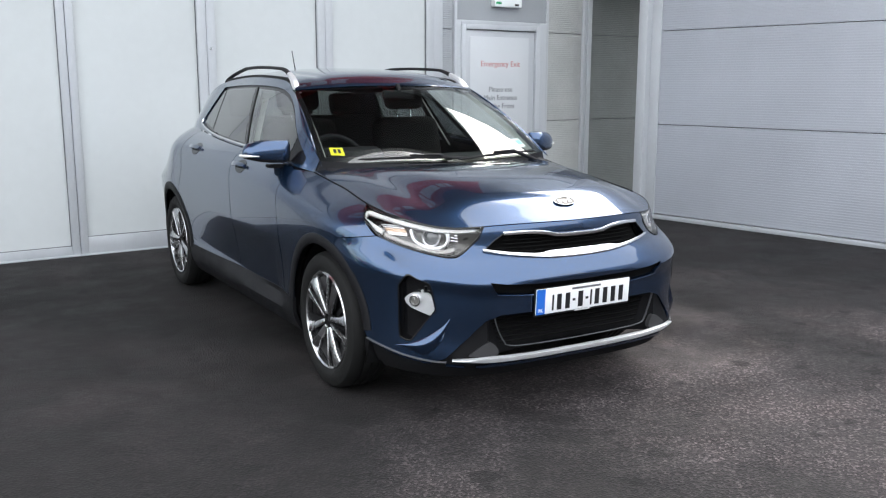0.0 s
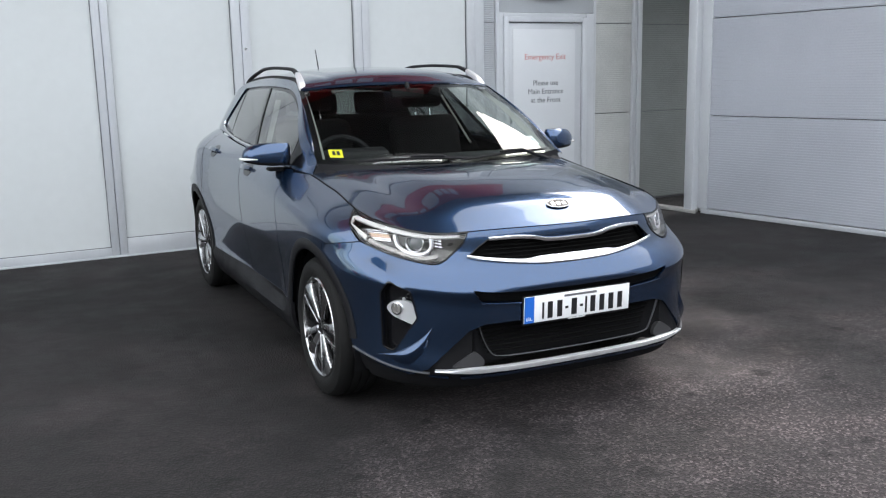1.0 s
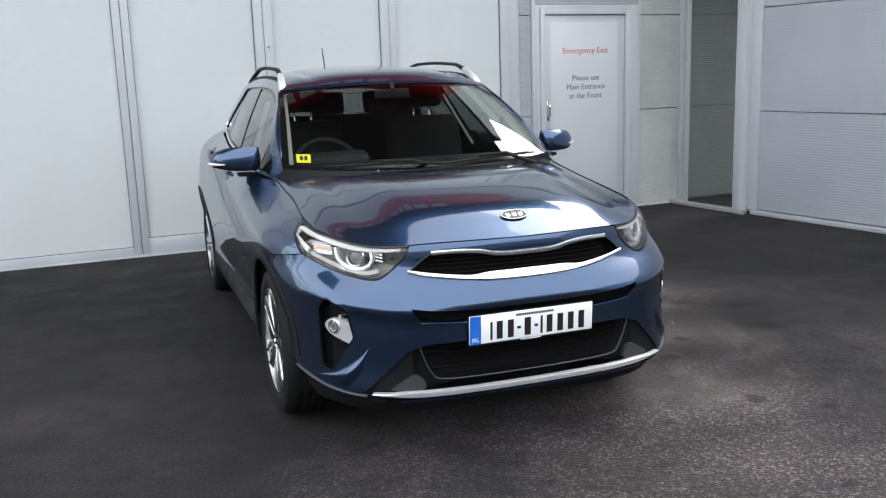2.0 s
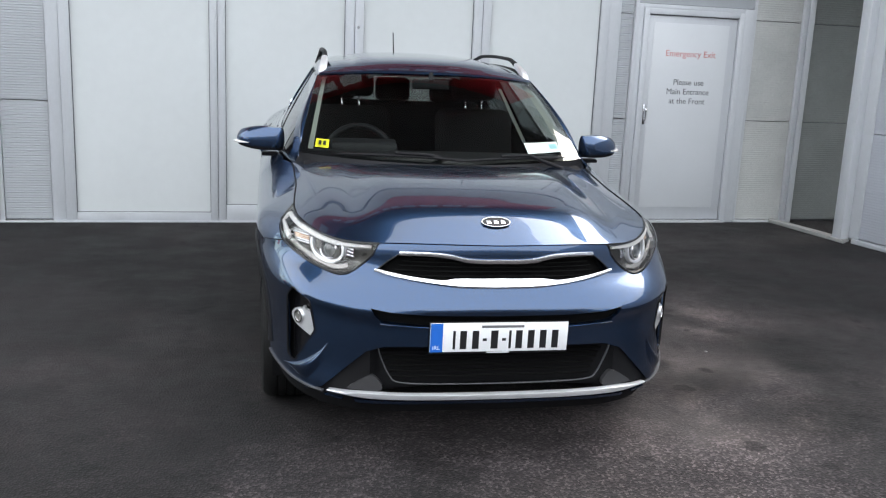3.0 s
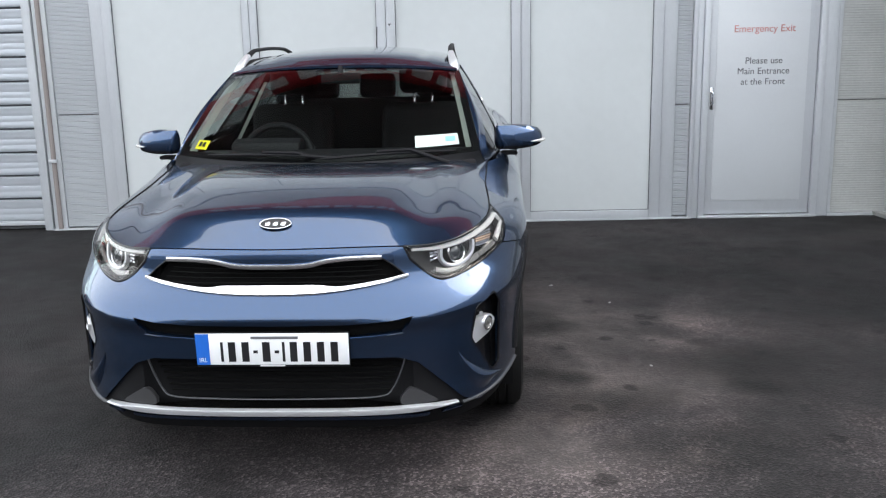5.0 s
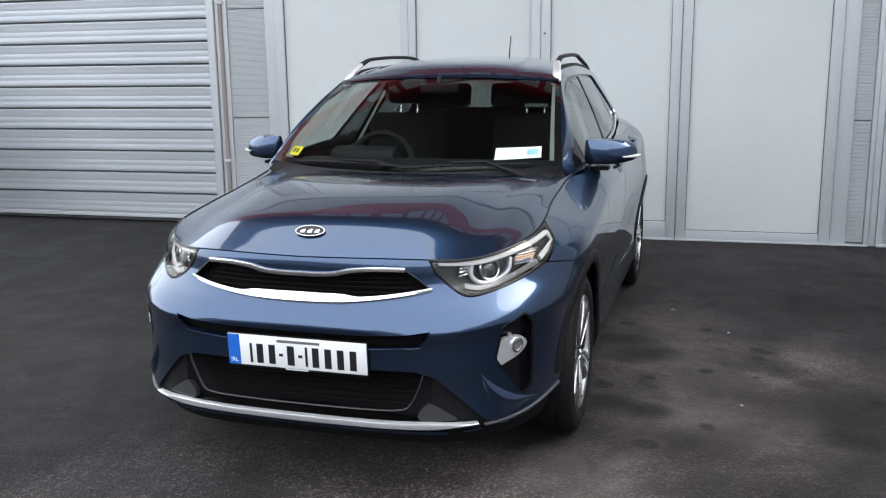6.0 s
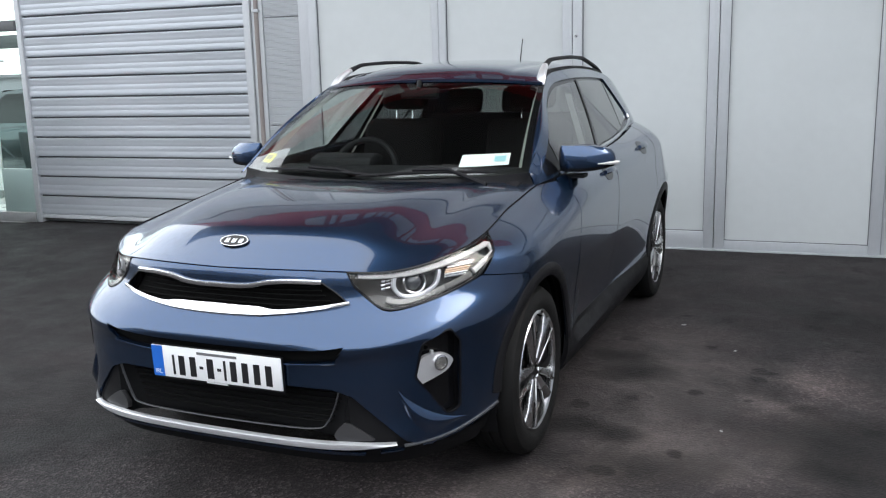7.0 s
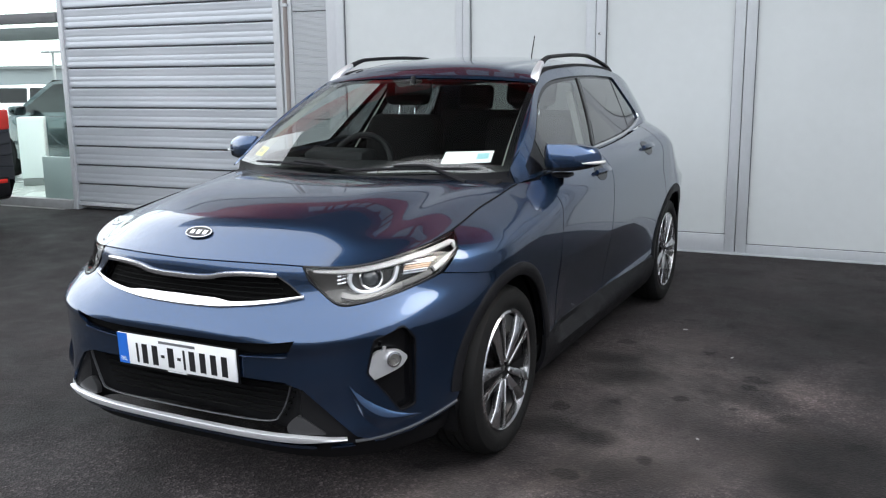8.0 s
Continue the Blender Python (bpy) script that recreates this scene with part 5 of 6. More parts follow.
def cabin(car):
    ws = part("windscreen", sheet(screen_point, span(-1, 1, 40), span(0, 1, 20)), SCREEN, car, "clear windscreen")
    frit = bmesh.new()
    for u0, u1, v0, v1 in ((-1, 1, 0, 0.055), (-1, 1, 0.885, 1.0), (-1, -0.955, 0.05, 0.96), (0.955, 1, 0.05, 0.96)):
        frit = join(frit, sheet(lambda a, b: screen_point(a, b) + Vector((0, 0.003, -0.004)), span(u0, u1, 30 if u1 - u0 > 1 else 3), span(v0, v1, 3 if v1 - v0 < 0.2 else 16)))
    part("frit_band", frit, GLOSSBLACK, ws, "black glass edge band")
    # A pillar faces between the screen and the cabin sides
    for m in (False, True):
        def pillar(u, b):
            p = screen_point(1.0, b)
            y = 0.40 + (1.085 - 0.40) * b
            q = greenhouse(y, roof_edge(y))
            r = p.lerp(q, u) + Vector((0.3, -0.7, 0.6)) * 0.008 * math.sin(math.pi * u)
            return Vector((-r.x if m else r.x, r.y, r.z))
        bm = sheet(pillar, span(0, 1, 6), span(-0.06, 1.0, 30), flip=m)
        part("front_pillar", bm, PAINT, car, "blue windscreen pillar")

    def roof(a, b):
        t = abs(a)
        y0 = 0.945 + 0.105 * t**2.2 + 0.035 * t**6
        y1 = 2.50 - 0.04 * t**2
        y = y0 + (y1 - y0) * b
        ye = 1.085 + (2.46 - 1.085) * b
        e = greenhouse(ye, roof_edge(ye))
        crown = 0.036 + 0.012 * math.sin(math.pi * b)
        z = e.z + crown * (1 - t**2.3) + 0.012 * (1 - math.exp(-b / 0.035)) * (1 - t**4)
        z -= 0.010 * math.exp(-(((t - 0.72) / 0.04) ** 2)) * min(1, 8 * b)
        return Vector((e.x * a, y, z))

    # painted header over the top of the screen
    part("roof_header", sheet(lambda a, b: screen_point(a, 0.905 + 0.098 * b) + Vector((0, -0.003, 0.006 - 0.003 * b)) - Vector((0, 0, 0.004)) * (1 - b) ** 6, span(-0.985, 0.985, 44), span(0, 1, 8)), PAINT, car)
    part("roof_panel", sheet(roof, span(-1, 1, 60), span(0, 1, 50)), PAINT, car)
    part("rear_spoiler", sheet(lambda a, b: roof(a, 1).lerp(Vector((0.535 * a, 2.63 - 0.07 * a * a, 1.388 - 0.014 * a * a)), b), span(-1, 1, 30), span(0, 1, 6)), PAINT, car)

    def hatch(a, b):
        p = Vector((0.535 * a, 2.625 - 0.068 * a * a, 1.384 - 0.014 * a * a))
        q = shell(math.copysign(FRONT + REAR_Y + TAIL * (1 - abs(a) * 0.62), 1 if a >= 0 else -1), 1.04)
        return p.lerp(q, b)

    part("rear_window", sheet(hatch, span(-1, 1, 24), span(0, 1, 10)), DARKGLASS, car, "dark tinted rear window")
    part("antenna", join(tube([(0, 2.40, 1.462), (0, 2.41, 1.49), (0, 2.475, 1.655)], [0.008, 0.0045, 0.003], 8), box(-0.022, 0.022, 2.34, 2.43, 1.458, 1.48, 0.008)), BLACK, car, "short black roof antenna")
    interior(car)
    # sticker and sales card inside the screen
    def on_screen(nm, a0, a1, b0, b1, mat, label, parent, off=0.006):
        return part(nm, sheet(lambda a, b: screen_point(a, b) + Vector((0, off, -off * 1.3)), span(a0, a1, 4), span(b0, b1, 4)), mat, parent, label)
    st = on_screen("sticker", -0.905, -0.815, 0.085, 0.165, YELLOW, "small yellow sticker with black marks", ws)
    for a in (-0.885, -0.855):
        on_screen("sticker_mark", a, a + 0.02, 0.105, 0.145, INK, "", st, 0.004)


def interior(car):
    part("dashboard", prism([(0.30, 1.0), (0.46, 1.022), (0.70, 1.028), (0.84, 1.00), (0.88, 0.90), (0.84, 0.70), (0.45, 0.70), (0.30, 0.90)], 1.36, "x", -0.68, 0.02), BLACK, car, "black dashboard")
    part("instrument_hood", placed(prism([(0.0, 0.0), (0.16, 0.0), (0.17, 0.05), (0.10, 0.07), (0.02, 0.05)], 0.34, "x", -0.17, 0.015), pose(-0.36, 0.66, 1.01)), BLACK, car)
    ring = [(0.185 * math.cos(t), 0, 0.185 * math.sin(t)) for t in span(0, 2 * math.pi, 48)]
    m = Matrix.Translation((-0.36, 0.92, 0.955)) @ pose(0, 0, 0, -24)
    sw = part("steering_wheel", placed(tube(ring, 0.016, 10), m), BLACK, car, "black leather steering wheel")
    part("hub", placed(box(-0.075, 0.075, -0.02, 0.03, -0.06, 0.06, 0.02), m), BLACK, sw)
    for x0, x1, z0, z1 in ((-0.17, -0.07, -0.015, 0.02), (0.07, 0.17, -0.015, 0.02), (-0.02, 0.02, -0.17, -0.05)):
        part("wheel_spoke", placed(box(x0, x1, -0.008, 0.012, z0, z1, 0.006), m), SILVER, sw)
    for x0 in (-0.37, 0.37):
        back = placed(box(-0.235, 0.235, -0.075, 0.075, 0.0, 0.61, 0.07, seg=4), pose(x0, 1.30, 0.62, -16))
        s = part("front_seat", back, CLOTH, car, "black cloth front seat")
        part("seat_cushion", box(x0 - 0.25, x0 + 0.25, 0.85, 1.36, 0.45, 0.63, 0.05, seg=3), CLOTH, s)
        head = placed(box(-0.135, 0.135, -0.045, 0.045, 0.66, 0.84, 0.04, seg=3), pose(x0, 1.30, 0.62, -14))
        part("headrest", head, CLOTH, s)
        for dx in (-0.05, 0.05):
            part("headrest_post", placed(box(dx - 0.0045, dx + 0.0045, -0.0045, 0.0045, 0.60, 0.70, 0.002), pose(x0, 1.30, 0.62, -15)), CHROME, s)
    rb = part("rear_seat", placed(box(-0.62, 0.62, -0.07, 0.07, 0.0, 0.62, 0.05, seg=3), pose(0, 2.22, 0.60, -18)), CLOTH, car, "black cloth rear bench")
    for x0 in (-0.38, 0.0, 0.38):
        part("headrest", placed(box(x0 - 0.12, x0 + 0.12, -0.04, 0.04, 0.62, 0.78, 0.035, seg=3), pose(0, 2.22, 0.60, -16)), CLOTH, rb)
    part("cabin_floor", box(-0.78, 0.78, 0.3, 3.0, 0.28, 0.34), DARK, car)
    part("headlining", sheet(lambda a, b: Vector((0.52 * a, 1.08 + 1.34 * b, 1.412 - 0.03 * a * a - 0.035 * b * b)), span(-1, 1, 6), span(0, 1, 6)), plain("grey_headlining", (0.06, 0.056, 0.054), 0.9), car, "grey cloth headlining")
    for sx in (-1, 1):
        def inner_pillar(u, b):
            p = screen_point(0.95, b) + Vector((0, 0.02, -0.015))
            q = screen_point(0.895, b) + Vector((0.012, 0.07, -0.02))
            r = p.lerp(q, u)
            return Vector((sx * r.x, r.y, r.z))
        part("inner_pillar", sheet(inner_pillar, span(0, 1, 3), span(0.04, 0.97, 14)), PILLAR, car, "pale grey inner windscreen pillar")
        part("inner_pillar", sheet(lambda u, b: Vector((sx * (0.735 - 0.185 * b - 0.02 * u), 1.36 + 0.22 * b + 0.09 * u, 0.98 + 0.40 * b)), span(0, 1, 2), span(0, 1, 6)), CLOTH, car, "dark inner middle pillar")
        part("seat_belt", tube([(sx * 0.685, 1.40, 1.02), (sx * 0.55, 1.55, 1.33)], 0.018, 8, 0.12), PILLAR, car, "grey seat belt")
    rm = part("rear_view_mirror", box(-0.10, 0.10, 0.845, 0.868, 1.335, 1.388, 0.012, seg=3), BLACK, car, "black rear view mirror")
    part("mirror_stem", tube([(0, 0.84, 1.38), (0, 0.86, 1.42)], 0.012), BLACK, rm)


def grille_and_intake(car):
    deep = lambda s, z: shell(s, z) - normal_of(shell, s, z) * 0.035
    g = part("grille", skin(deep, GRILLE, 0.02, flange=0.0), VOID, car, "black honeycomb grille")
    mid = lambda s, z: shell(s, z) - normal_of(shell, s, z) * 0.022
    for k in range(6):
        z = 0.718 + 0.014 * k
        xs = 0.40 - abs(k - 1.2) * 0.014
        part("grille_bar", strip(mid, nose_line([(-xs + 2 * xs * i / 14, z) for i in range(15)]), 0.005, 0.004, 0.0), VOID, g)
    lo = smooth_path([(-0.452, 0.733), (-0.38, 0.720), (-0.29, 0.708), (-0.20, 0.700), (-0.10, 0.697), (0.0, 0.696), (0.10, 0.697), (0.20, 0.700), (0.29, 0.708), (0.38, 0.720), (0.452, 0.733)], 5)
    wid = [0.012 + 0.012 * max(0, 1 - abs(x) / 0.45) + 0.016 / (1 + math.exp((abs(x) - 0.19) * 80)) for x, z in lo]
    part("chrome_lower_bar", strip(shell, nose_line([(x, z + w * 0.3) for (x, z), w in zip(lo, wid)]), wid, 0.008, 0.004), CHROME, g, "satin chrome lower grille bar")
    up_ = smooth_path([(-0.366, 0.806), (-0.27, 0.809), (-0.19, 0.804), (-0.13, 0.792), (-0.07, 0.788), (0.0, 0.788), (0.07, 0.788), (0.13, 0.792), (0.19, 0.804), (0.27, 0.809), (0.366, 0.806)], 5)
    part("chrome_upper_bar", strip(shell, nose_line(up_), 0.018, 0.008, 0.003), CHROME, g, "satin chrome upper grille bar")
    for sx in (-1, 1):
        part("chrome_corner", strip(shell, nose_line([(sx * 0.362, 0.807), (sx * 0.405, 0.776), (sx * 0.452, 0.733)]), 0.006, 0.004, 0.002), GLOSSBLACK, g)
    part("slot_insert", skin(lambda s, z: shell(s, z) - normal_of(shell, s, z) * 0.02, SLOT, 0.012, flange=0.0), VOID, car, "black slot across the bumper")
    lip = strip(shell, nose_line([(x, 0.541 + 0.024 * (abs(x) / 0.44) ** 2.2) for x in span(-0.44, 0.44, 25)]), 0.007, 0.006, 0.002)
    part("slot_lip", lip, PAINT, car)
    # lower intake: black valance with an inner frame, mesh and the silver skid bar
    val = part("lower_intake", skin(lambda s, z: shell(s, z) - normal_of(shell, s, z) * (0.012 + 0.10 * max(0.0, 1 - abs(shell(s, z).x) / 0.46) ** 0.25 * (1 if abs(shell(s, z).x) < 0.46 else 0)), INTAKE, 0.014, flange=0.0), INTAKE_BLACK, car, "black lower intake surround")
    near = lambda s, z: shell(s, z) - normal_of(shell, s, z) * 0.006
    fr = smooth_path([(-0.445, 0.468), (-0.43, 0.42), (-0.40, 0.36), (-0.36, 0.335), (-0.2, 0.328), (0, 0.326), (0.2, 0.328), (0.36, 0.335), (0.40, 0.36), (0.43, 0.42), (0.445, 0.468)], 6)
    part("intake_frame", strip(near, nose_line(fr), 0.004, 0.004, 0.0), TRIM_GREY, val, "thin grey intake frame")
    for k in range(6):
        z = 0.345 + 0.018 * k
        xs = 0.39 + 0.010 * k
        part("intake_bar", strip(lambda s, z: shell(s, z) - normal_of(shell, s, z) * 0.06, nose_line([(-xs + 2 * xs * i / 14, z) for i in range(15)]), 0.007, 0.005, 0.0), VOID, val)
    for sx in (-1, 1):
        pod = skin(lambda s, z: shell(s, z) - normal_of(shell, s, z) * 0.004, nose_line(rounded([(sx * 0.425, 0.330), (sx * 0.462, 0.366), (sx * 0.50, 0.346), (sx * 0.565, 0.304), (sx * 0.425, 0.300)][:: 1 if sx > 0 else -1], 0.024, 4)), 0.01, flange=0.02)
        part("intake_corner", pod, plain("grey_plastic", (0.034, 0.034, 0.036), 0.32) if "grey_plastic" not in bpy.data.materials else bpy.data.materials["grey_plastic"], val, "dark grey plastic corner")
    xs = [-0.615 + 1.23 * i / 40 for i in range(41)]
    bar = [(x, 0.281 + 0.012 * (abs(x) / 0.6) ** 2) for x in xs]
    part("skid_bar", strip(shell, nose_line(bar), [0.005 + 0.019 * min(1, (0.62 - abs(x)) / 0.14) for x in xs], 0.010, 0.006), SILVER, car, "silver skid bar under the bumper")
    for m in (False, True):
        path = [(at_x(x, z), z) for x, z in ((0.635, 0.281), (0.69, 0.285), (0.755, 0.297))] + [(at_y(-0.47, 0.318), 0.318), (at_y(-0.39, 0.332), 0.332)]
        part("bumper_lip", strip(shell, smooth_path(path, 5), 0.007, 0.006, 0.001, m), TRIM_GREY, car, "thin grey bumper lip")
    under = skin(lambda s, z: shell(s, z) - normal_of(shell, s, z) * 0.02, both([(0.0, 0.27), (at_x(0.7, 0.26), 0.27), (at_y(-0.42, 0.26), 0.27), (at_y(-0.42, 0.2), 0.19), (0.0, 0.185)]), 0.03, flange=0.0)
    part("under_tray", under, DARK, car)


def plate(car):
    m = pose(0, -0.853, 0.514, 3)
    p = part("number_plate", placed(box(-0.26, 0.26, 0.0, 0.006, -0.056, 0.056, 0.002), m), PLATE_WHITE, car, "white number plate with a blue edge band")
    part("plate_holder", placed(box(-0.262, 0.262, 0.0062, 0.016, -0.066, 0.058, 0.002), m), BLACK, p)
    part("blue_band", placed(box(-0.259, -0.214, -0.0012, 0.0005, -0.055, 0.055), m), PLATE_BLUE, p)
    # the number itself is left as plain bars
    x = -0.178
    for w in (0.014, 0.038, 0.038, 0.0, 0.041, 0.0, 0.014, 0.038, 0.038, 0.038, 0.038):
        if w:
            part("number_bar", placed(box(x + w * 0.18, x + w * 0.82, -0.0012, 0.0005, -0.044, 0.026), m), INK, p)
            x += w + 0.008
        else:
            part("number_bar", placed(box(x, x + 0.015, -0.0012, 0.0005, -0.014, -0.004), m), INK, p)
            x += 0.0235
    part("caption_bar", placed(box(-0.07, 0.09, -0.0012, 0.0005, 0.037, 0.046), m), GREY_TEXT, p)
    part("dealer_bar", placed(box(-0.045, 0.04, 0.0045, 0.0061, -0.0635, -0.0585), m), PLATE_WHITE, p)
    letters("IRL", 0.022, PLATE_WHITE, m @ pose(-0.237, -0.0014, -0.045) @ pose(0, 0, 0, 90), "country_code", p, 0.0003, "CENTER")


car = build_car()
card = thing("sales_card", "white sales card with pale blue print inside the windscreen", "card")


def card_point(a, b):
    return screen_point(a, b) + Vector((0, 0.012, -0.010))


part("sheet", sheet(card_point, span(0.592, 0.875, 6), span(0.10, 0.20, 5)), PAPER, card)
part("print", sheet(lambda a, b: card_point(a, b) + Vector((0, -0.002, 0.002)), span(0.79, 0.855, 4), span(0.13, 0.175, 4)), PAPER_BLUE, card, "pale blue printed patch")

# ---- the glazed bay beyond the shutter, and the lower yard behind it ----
YARD = -0.3
yard = box(-60, -6.0, 7.9, 70, YARD - 0.2, YARD)
structure("yard", yard, plain("pale_yard_paving", (0.22, 0.22, 0.21), 0.8, vary=0.15, scale=0.6, bump=0.3), "pale grey paved yard behind the glass", "paving", m=Matrix())
structure("kerb_edge", box(-30, -5.91, -0.12, 0.02, YARD, 0.0, 0.01), CONCRETE, "pale concrete edge under the glazing", "kerb")
structure("showroom_floor", box(-16, -5.91, 0.03, 4.6, YARD, 0.0), plain("pale_floor_tile", (0.50, 0.52, 0.51), 0.25, vary=0.05, scale=1.0), "pale glossy tiled showroom floor behind the glass", "floor")
bay = thing("window_5", "large clear shop glazing with a silver frame and dark transom", "window", BLD, kind="structure")
part("sill", box(-14, -5.914, -0.05, 0.06, 0.001, 0.10, 0.006), plain("grey_sill", (0.30, 0.31, 0.315), 0.5, vary=0.12), bay)
part("transom", box(-14, -5.914, -0.05, 0.06, 1.99, 2.095, 0.005), plain("dark_transom", (0.11, 0.115, 0.12), 0.5), bay)
part("head", box(-14, -5.914, -0.05, 0.06, 3.1, 3.25, 0.005), ALU, bay)
for u in (-14.0, -11.4, -8.8):
    part("mullion", box(u, u + 0.06, -0.05, 0.06, 0.101, 3.1, 0.005), ALU, bay)
for u0, u1 in ((-13.94, -11.4), (-11.34, -8.8), (-8.74, -5.915)):
    part("pane", sheet(lambda u, z: Vector((u, 0.003, z)), span(u0, u1, 2), span(0.101, 1.989, 2)), PANE, bay)
    part("pane", sheet(lambda u, z: Vector((u, 0.003, z)), span(u0, u1, 2), span(2.096, 3.099, 2)), PANE, bay)
part("spandrel", box(-6.37, -5.916, 0.012, 0.06, 0.101, 0.56, 0.004), DOOR_WHITE, bay, "white low panel behind the glass")
structure("beam", box(-20, -6.05, 1.6, 1.8, 1.90, 2.06, 0.01), plain("dark_beam", (0.12, 0.125, 0.13), 0.5), "dark grey beam behind the glazing", "beam")
plinth = thing("display_plinth", "white rectangular display plinth on a grey foot", "plinth", BLD @ pose(-8.15, 1.5, 0, 0, 0, 40))
part("body", box(-0.16, 0.16, -0.14, 0.14, 0.10, 0.90, 0.01), PAPER, plinth)
part("foot", box(-0.15, 0.15, -0.13, 0.13, 0.0, 0.10, 0.01), plain("grey_foot", (0.25, 0.26, 0.26), 0.6), plinth)


def parked_car(label, body_mat, m, height, length=4.4, width=1.8, low=0.0):
    """A parked car further off: body, glasshouse, windows, lights and wheels."""
    car = thing("parked_car", label, "car", m)
    h = height
    side = [(0.0, 0.42), (0.03, 0.62), (0.25, 0.72), (1.15, 0.86), (length - 0.35, 0.95 + low), (length - 0.02, 0.82 + low), (length, 0.45), (length - 0.1, 0.26), (0.1, 0.24)]
    bm = prism(side, width - 0.04, "x", -(width - 0.04) / 2, 0.04)
    part("body", bm, body_mat, car)
    roofl = [(0.95, 0.82), (1.75, h - 0.05), (2.2, h), (length - 1.0, h - 0.02), (length - 0.12, 0.9)]
    top = bmesh.new()
    loops = []
    for k in range(9):
        t = -1 + k / 4
        ring = []
        for y, z in roofl:
            lift = (z - 0.82) / (h - 0.82)
            w = (width / 2 - 0.05) - 0.2 * lift
            ring.append(top.verts.new((w * t, y, z - 0.03 * lift * t * t)))
        loops.append(ring)
    for a, b in zip(loops, loops[1:]):
        for i in range(len(roofl) - 1):
            top.faces.new((a[i], b[i], b[i + 1], a[i + 1]))
    top.faces.new(loops[0])
    top.faces.new(loops[-1][::-1])
    bmesh.ops.recalc_face_normals(top, faces=top.faces)
    part("glasshouse", top, body_mat, car)
    for sx in (-1, 1):
        for y0, y1, y2, y3 in ((1.25, 1.88, 2.35, 2.35), (2.43, 2.43, 3.2, length - 0.75)):
            pts = [(y0, 0.93), (y1, h - 0.10), (y2, h - 0.09), (y3, 0.95)]
            bm = bmesh.new()
            vs = []
            for y, z in pts:
                lift = (z - 0.82) / (h - 0.82)
                vs.append(bm.verts.new((sx * ((width / 2 - 0.05) - 0.2 * lift + 0.006), y, z)))
            bm.faces.new(vs)
            part("side_window", bm, GLOSSBLACK, car)
        part("door_mirror", box(sx * 0.98 - 0.1, sx * 0.98 + 0.1, 1.35, 1.5, 0.9, 1.03, 0.03), body_mat, car)
        part("headlight", box(sx * 0.62 - 0.2, sx * 0.62 + 0.2, -0.005, 0.12, 0.56, 0.68, 0.02), WHITE_LAMP, car)
        part("tail_light", box(sx * 0.66 - 0.22, sx * 0.66 + 0.22, length - 0.25, length + 0.012, 0.74 + low, 0.93 + low, 0.02), TAILRED, car, "red tail light")
        for y in (0.85, length - 0.85):
            w = part("wheel", placed(lathe([(0.2, 0.0), (0.31, 0.01), (0.325, 0.04), (0.325, 0.17), (0.31, 0.2), (0.2, 0.21)], 28), pose(sx * (width / 2 - 0.105) - 0.105, y, 0.325)), RUBBER, car)
            part("rim", placed(lathe([(0.02, 0.0), (0.2, 0.004), (0.2, 0.206), (0.02, 0.21)], 20), pose(sx * (width / 2 - 0.105) - 0.105, y, 0.325)), RIM, w)
    bm = bmesh.new()
    vs = [bm.verts.new(v) for v in ((-0.74, 1.0, 0.87), (0.74, 1.0, 0.87), (0.58, 1.72, h - 0.06), (-0.58, 1.72, h - 0.06))]
    for v in vs:
        v.co += Vector((0, -0.012, 0.012))
    bm.faces.new(vs)
    part("windscreen", bm, GLOSSBLACK, car)
    part("rear_bumper", box(-0.82, 0.82, length - 0.12, length + 0.03, 0.30, 0.5, 0.03), BLACK, car)
    for sx in (-1, 1):
        part("rear_reflector", box(sx * 0.62 - 0.16, sx * 0.62 + 0.16, length + 0.02, length + 0.036, 0.44, 0.48, 0.004), TAILRED, car)
    part("exhaust", placed(lathe([(0.045, 0.0), (0.05, 0.08), (0.04, 0.08), (0.035, 0.0)], 16, "y"), pose(0.5, length - 0.02, 0.27)), CHROME, car)
    return car


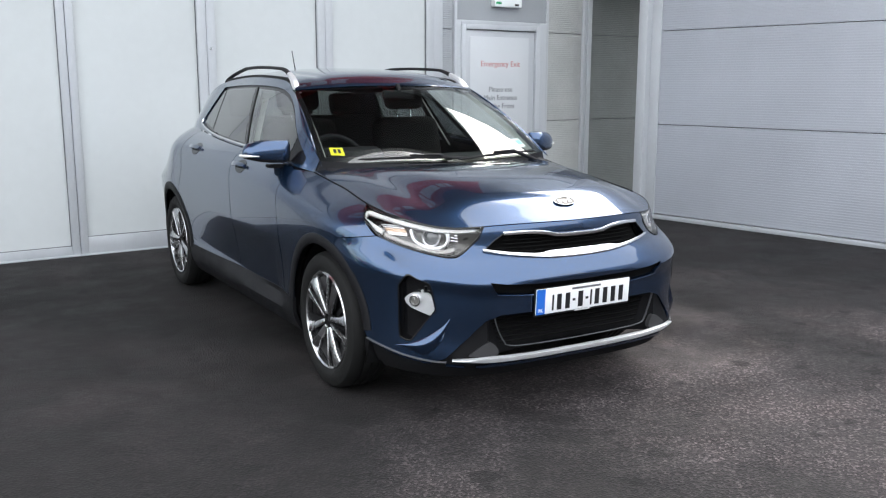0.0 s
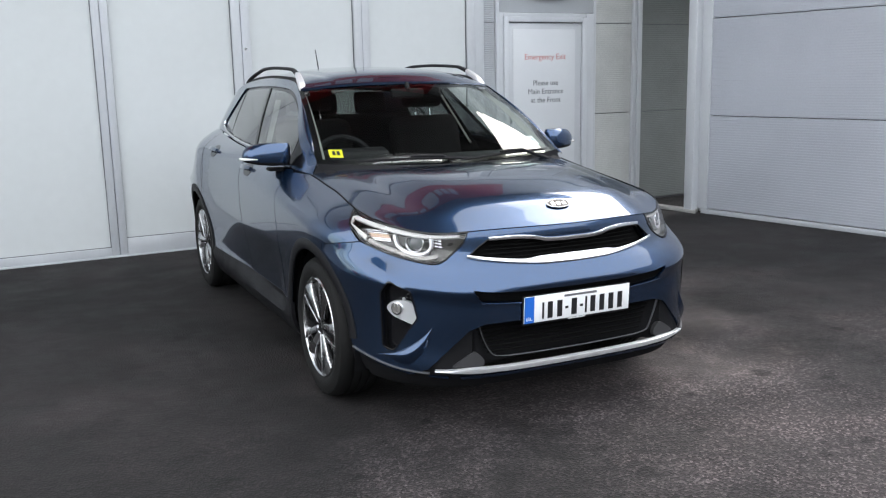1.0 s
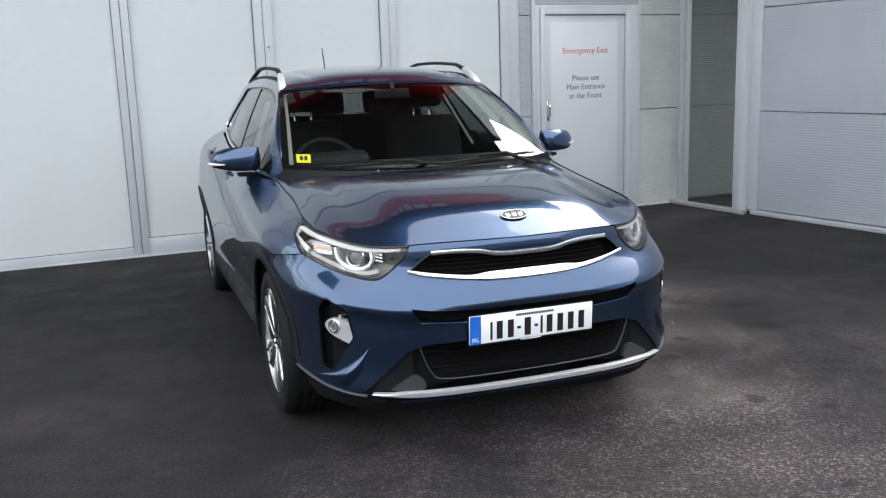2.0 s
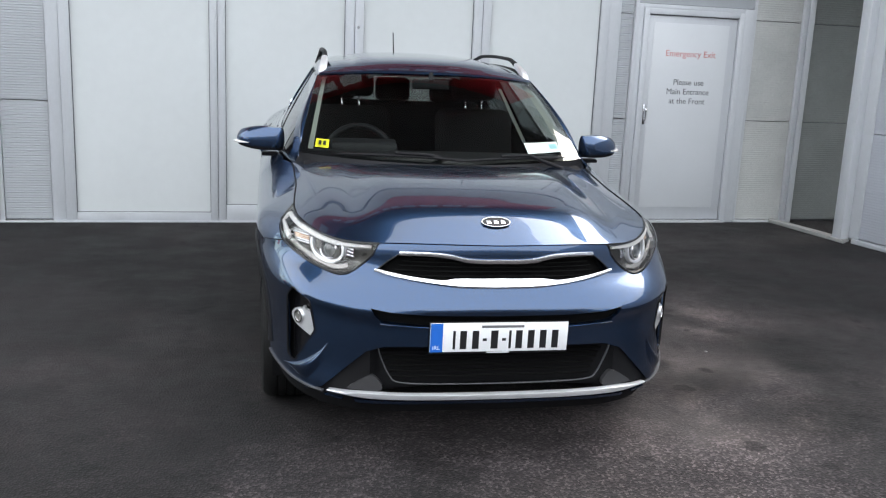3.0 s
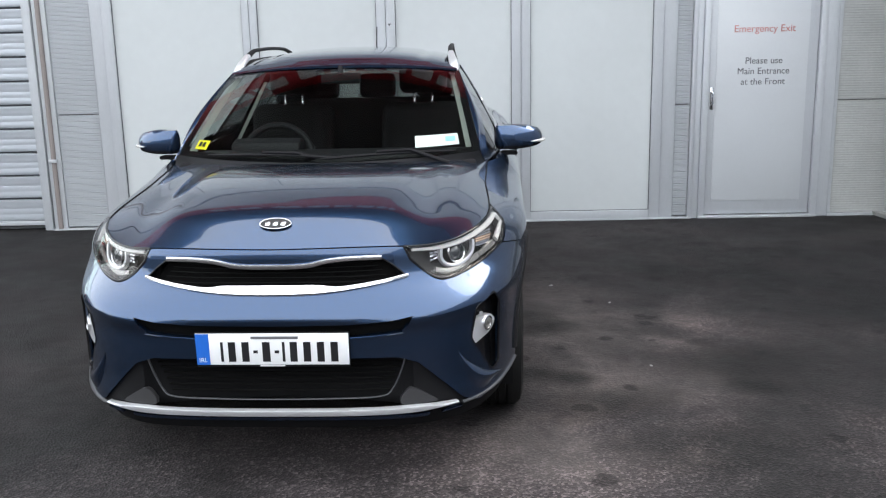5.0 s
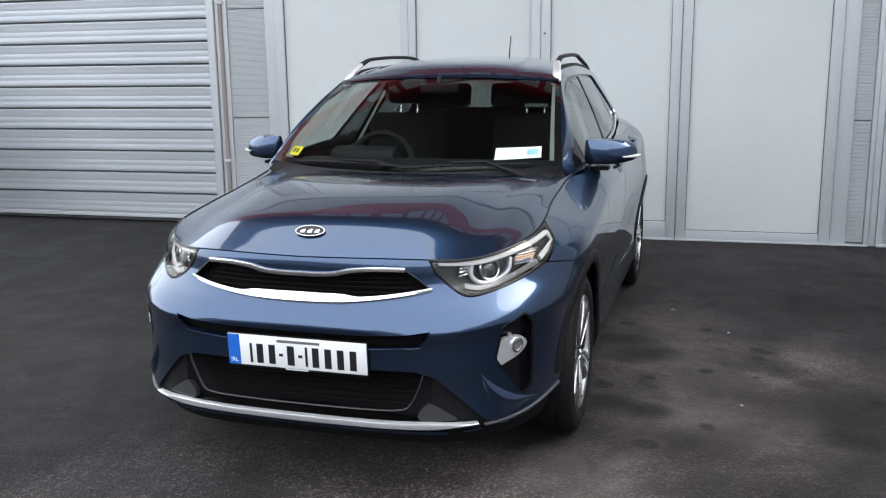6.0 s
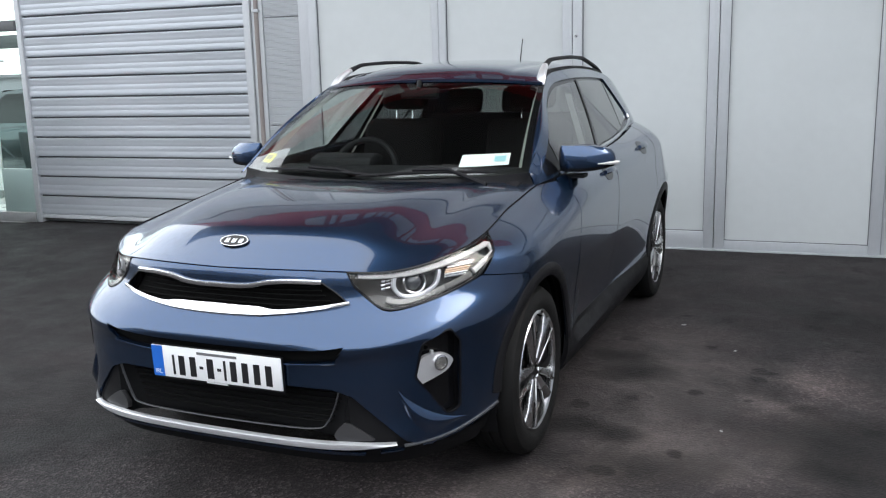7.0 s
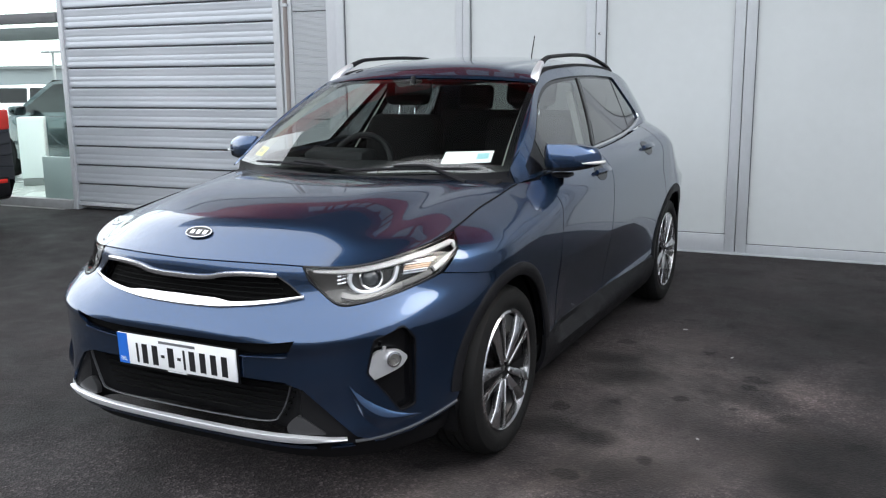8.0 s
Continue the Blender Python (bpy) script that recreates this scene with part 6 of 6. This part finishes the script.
TAILRED = plain("red_tail_light", (0.65, 0.03, 0.02), 0.15, vary=0.1)
WHITE_PAINT = paint("white_car_paint", (0.75, 0.76, 0.78), 0.01)
TEAL_PAINT = paint("dark_teal_paint", (0.03, 0.05, 0.055), 0.03)
BLACK_PAINT = paint("black_car_paint", (0.012, 0.013, 0.018), 0.03)
parked_car("black SUV with red tail lights parked beside the glazing", BLACK_PAINT, pose(-10.02, 2.06, 0, 0, 0, -91), 1.68, 4.5, 1.86, 0.20)
parked_car("white saloon car parked in the lower yard", WHITE_PAINT, pose(-19.8, 17.85, YARD, 0, 0, 130), 1.46)
parked_car("dark teal hatchback standing in the showroom", TEAL_PAINT, BLD @ pose(-10.1, 3.0, 0, 0, 0, -97), 1.42, 4.1)
farwall = thing("far_building", "long low grey warehouse across the yard", "building")
part("wall", box(-70, -20, 30.0, 36, YARD, 1.75), plain("far_grey_sheet", (0.30, 0.32, 0.34), 0.6, vary=0.1, scale=0.2), farwall)
part("roof", box(-70.3, -19.7, 29.7, 36.3, 1.752, 1.9), plain("far_roof", (0.2, 0.21, 0.22), 0.6), farwall)
post = thing("street_lamp", "tall grey twin-headed car park lamp", "lamp", pose(-19.1, 15.0, YARD))
part("pole", tube([(0, 0, 0), (0, 0, 2.35)], [0.05, 0.035], 10), plain("grey_pole", (0.3, 0.31, 0.32), 0.5), post)
for sx in (-1, 1):
    part("lamp_head", box(min(0, sx * 0.4), max(0, sx * 0.4), -0.08, 0.08, 2.33, 2.39, 0.02), plain("grey_lamp_head", (0.25, 0.26, 0.27), 0.5) if "grey_lamp_head" not in bpy.data.materials else bpy.data.materials["grey_lamp_head"], post)
mast = thing("white_post", "thick white painted post standing in the yard", "post", pose(-19.0, 12.2, YARD))
part("shaft", tube([(0, 0, 0), (0, 0, 1.2), (0, 0, 2.75)], [0.16, 0.14, 0.08], 16), PLATE_WHITE, mast)
part("foot_plate", lathe([(0.22, 0.0), (0.22, 0.03), (0.16, 0.035)], 20, "z"), CONCRETE, mast)
for x, y, turn, size in ((1.13, 1.93, 20, 0.034), (1.45, 1.52, 75, 0.026), (1.50, 0.41, 130, 0.022)):
    chip = bmesh.new()
    bmesh.ops.create_icosphere(chip, subdivisions=1, radius=0.5)
    for v in chip.verts:
        v.co = (v.co.x * size, v.co.y * size * 0.6, 0.004 + (v.co.z + 0.5) * size * 0.25 - 0.004)
    tagged(link_mesh("stone_chip", chip, CONCRETE), "small pale stone chip lying on the asphalt", "stone", "stone chips on the ground").matrix_world = pose(x, y, 0, 0, 0, turn)
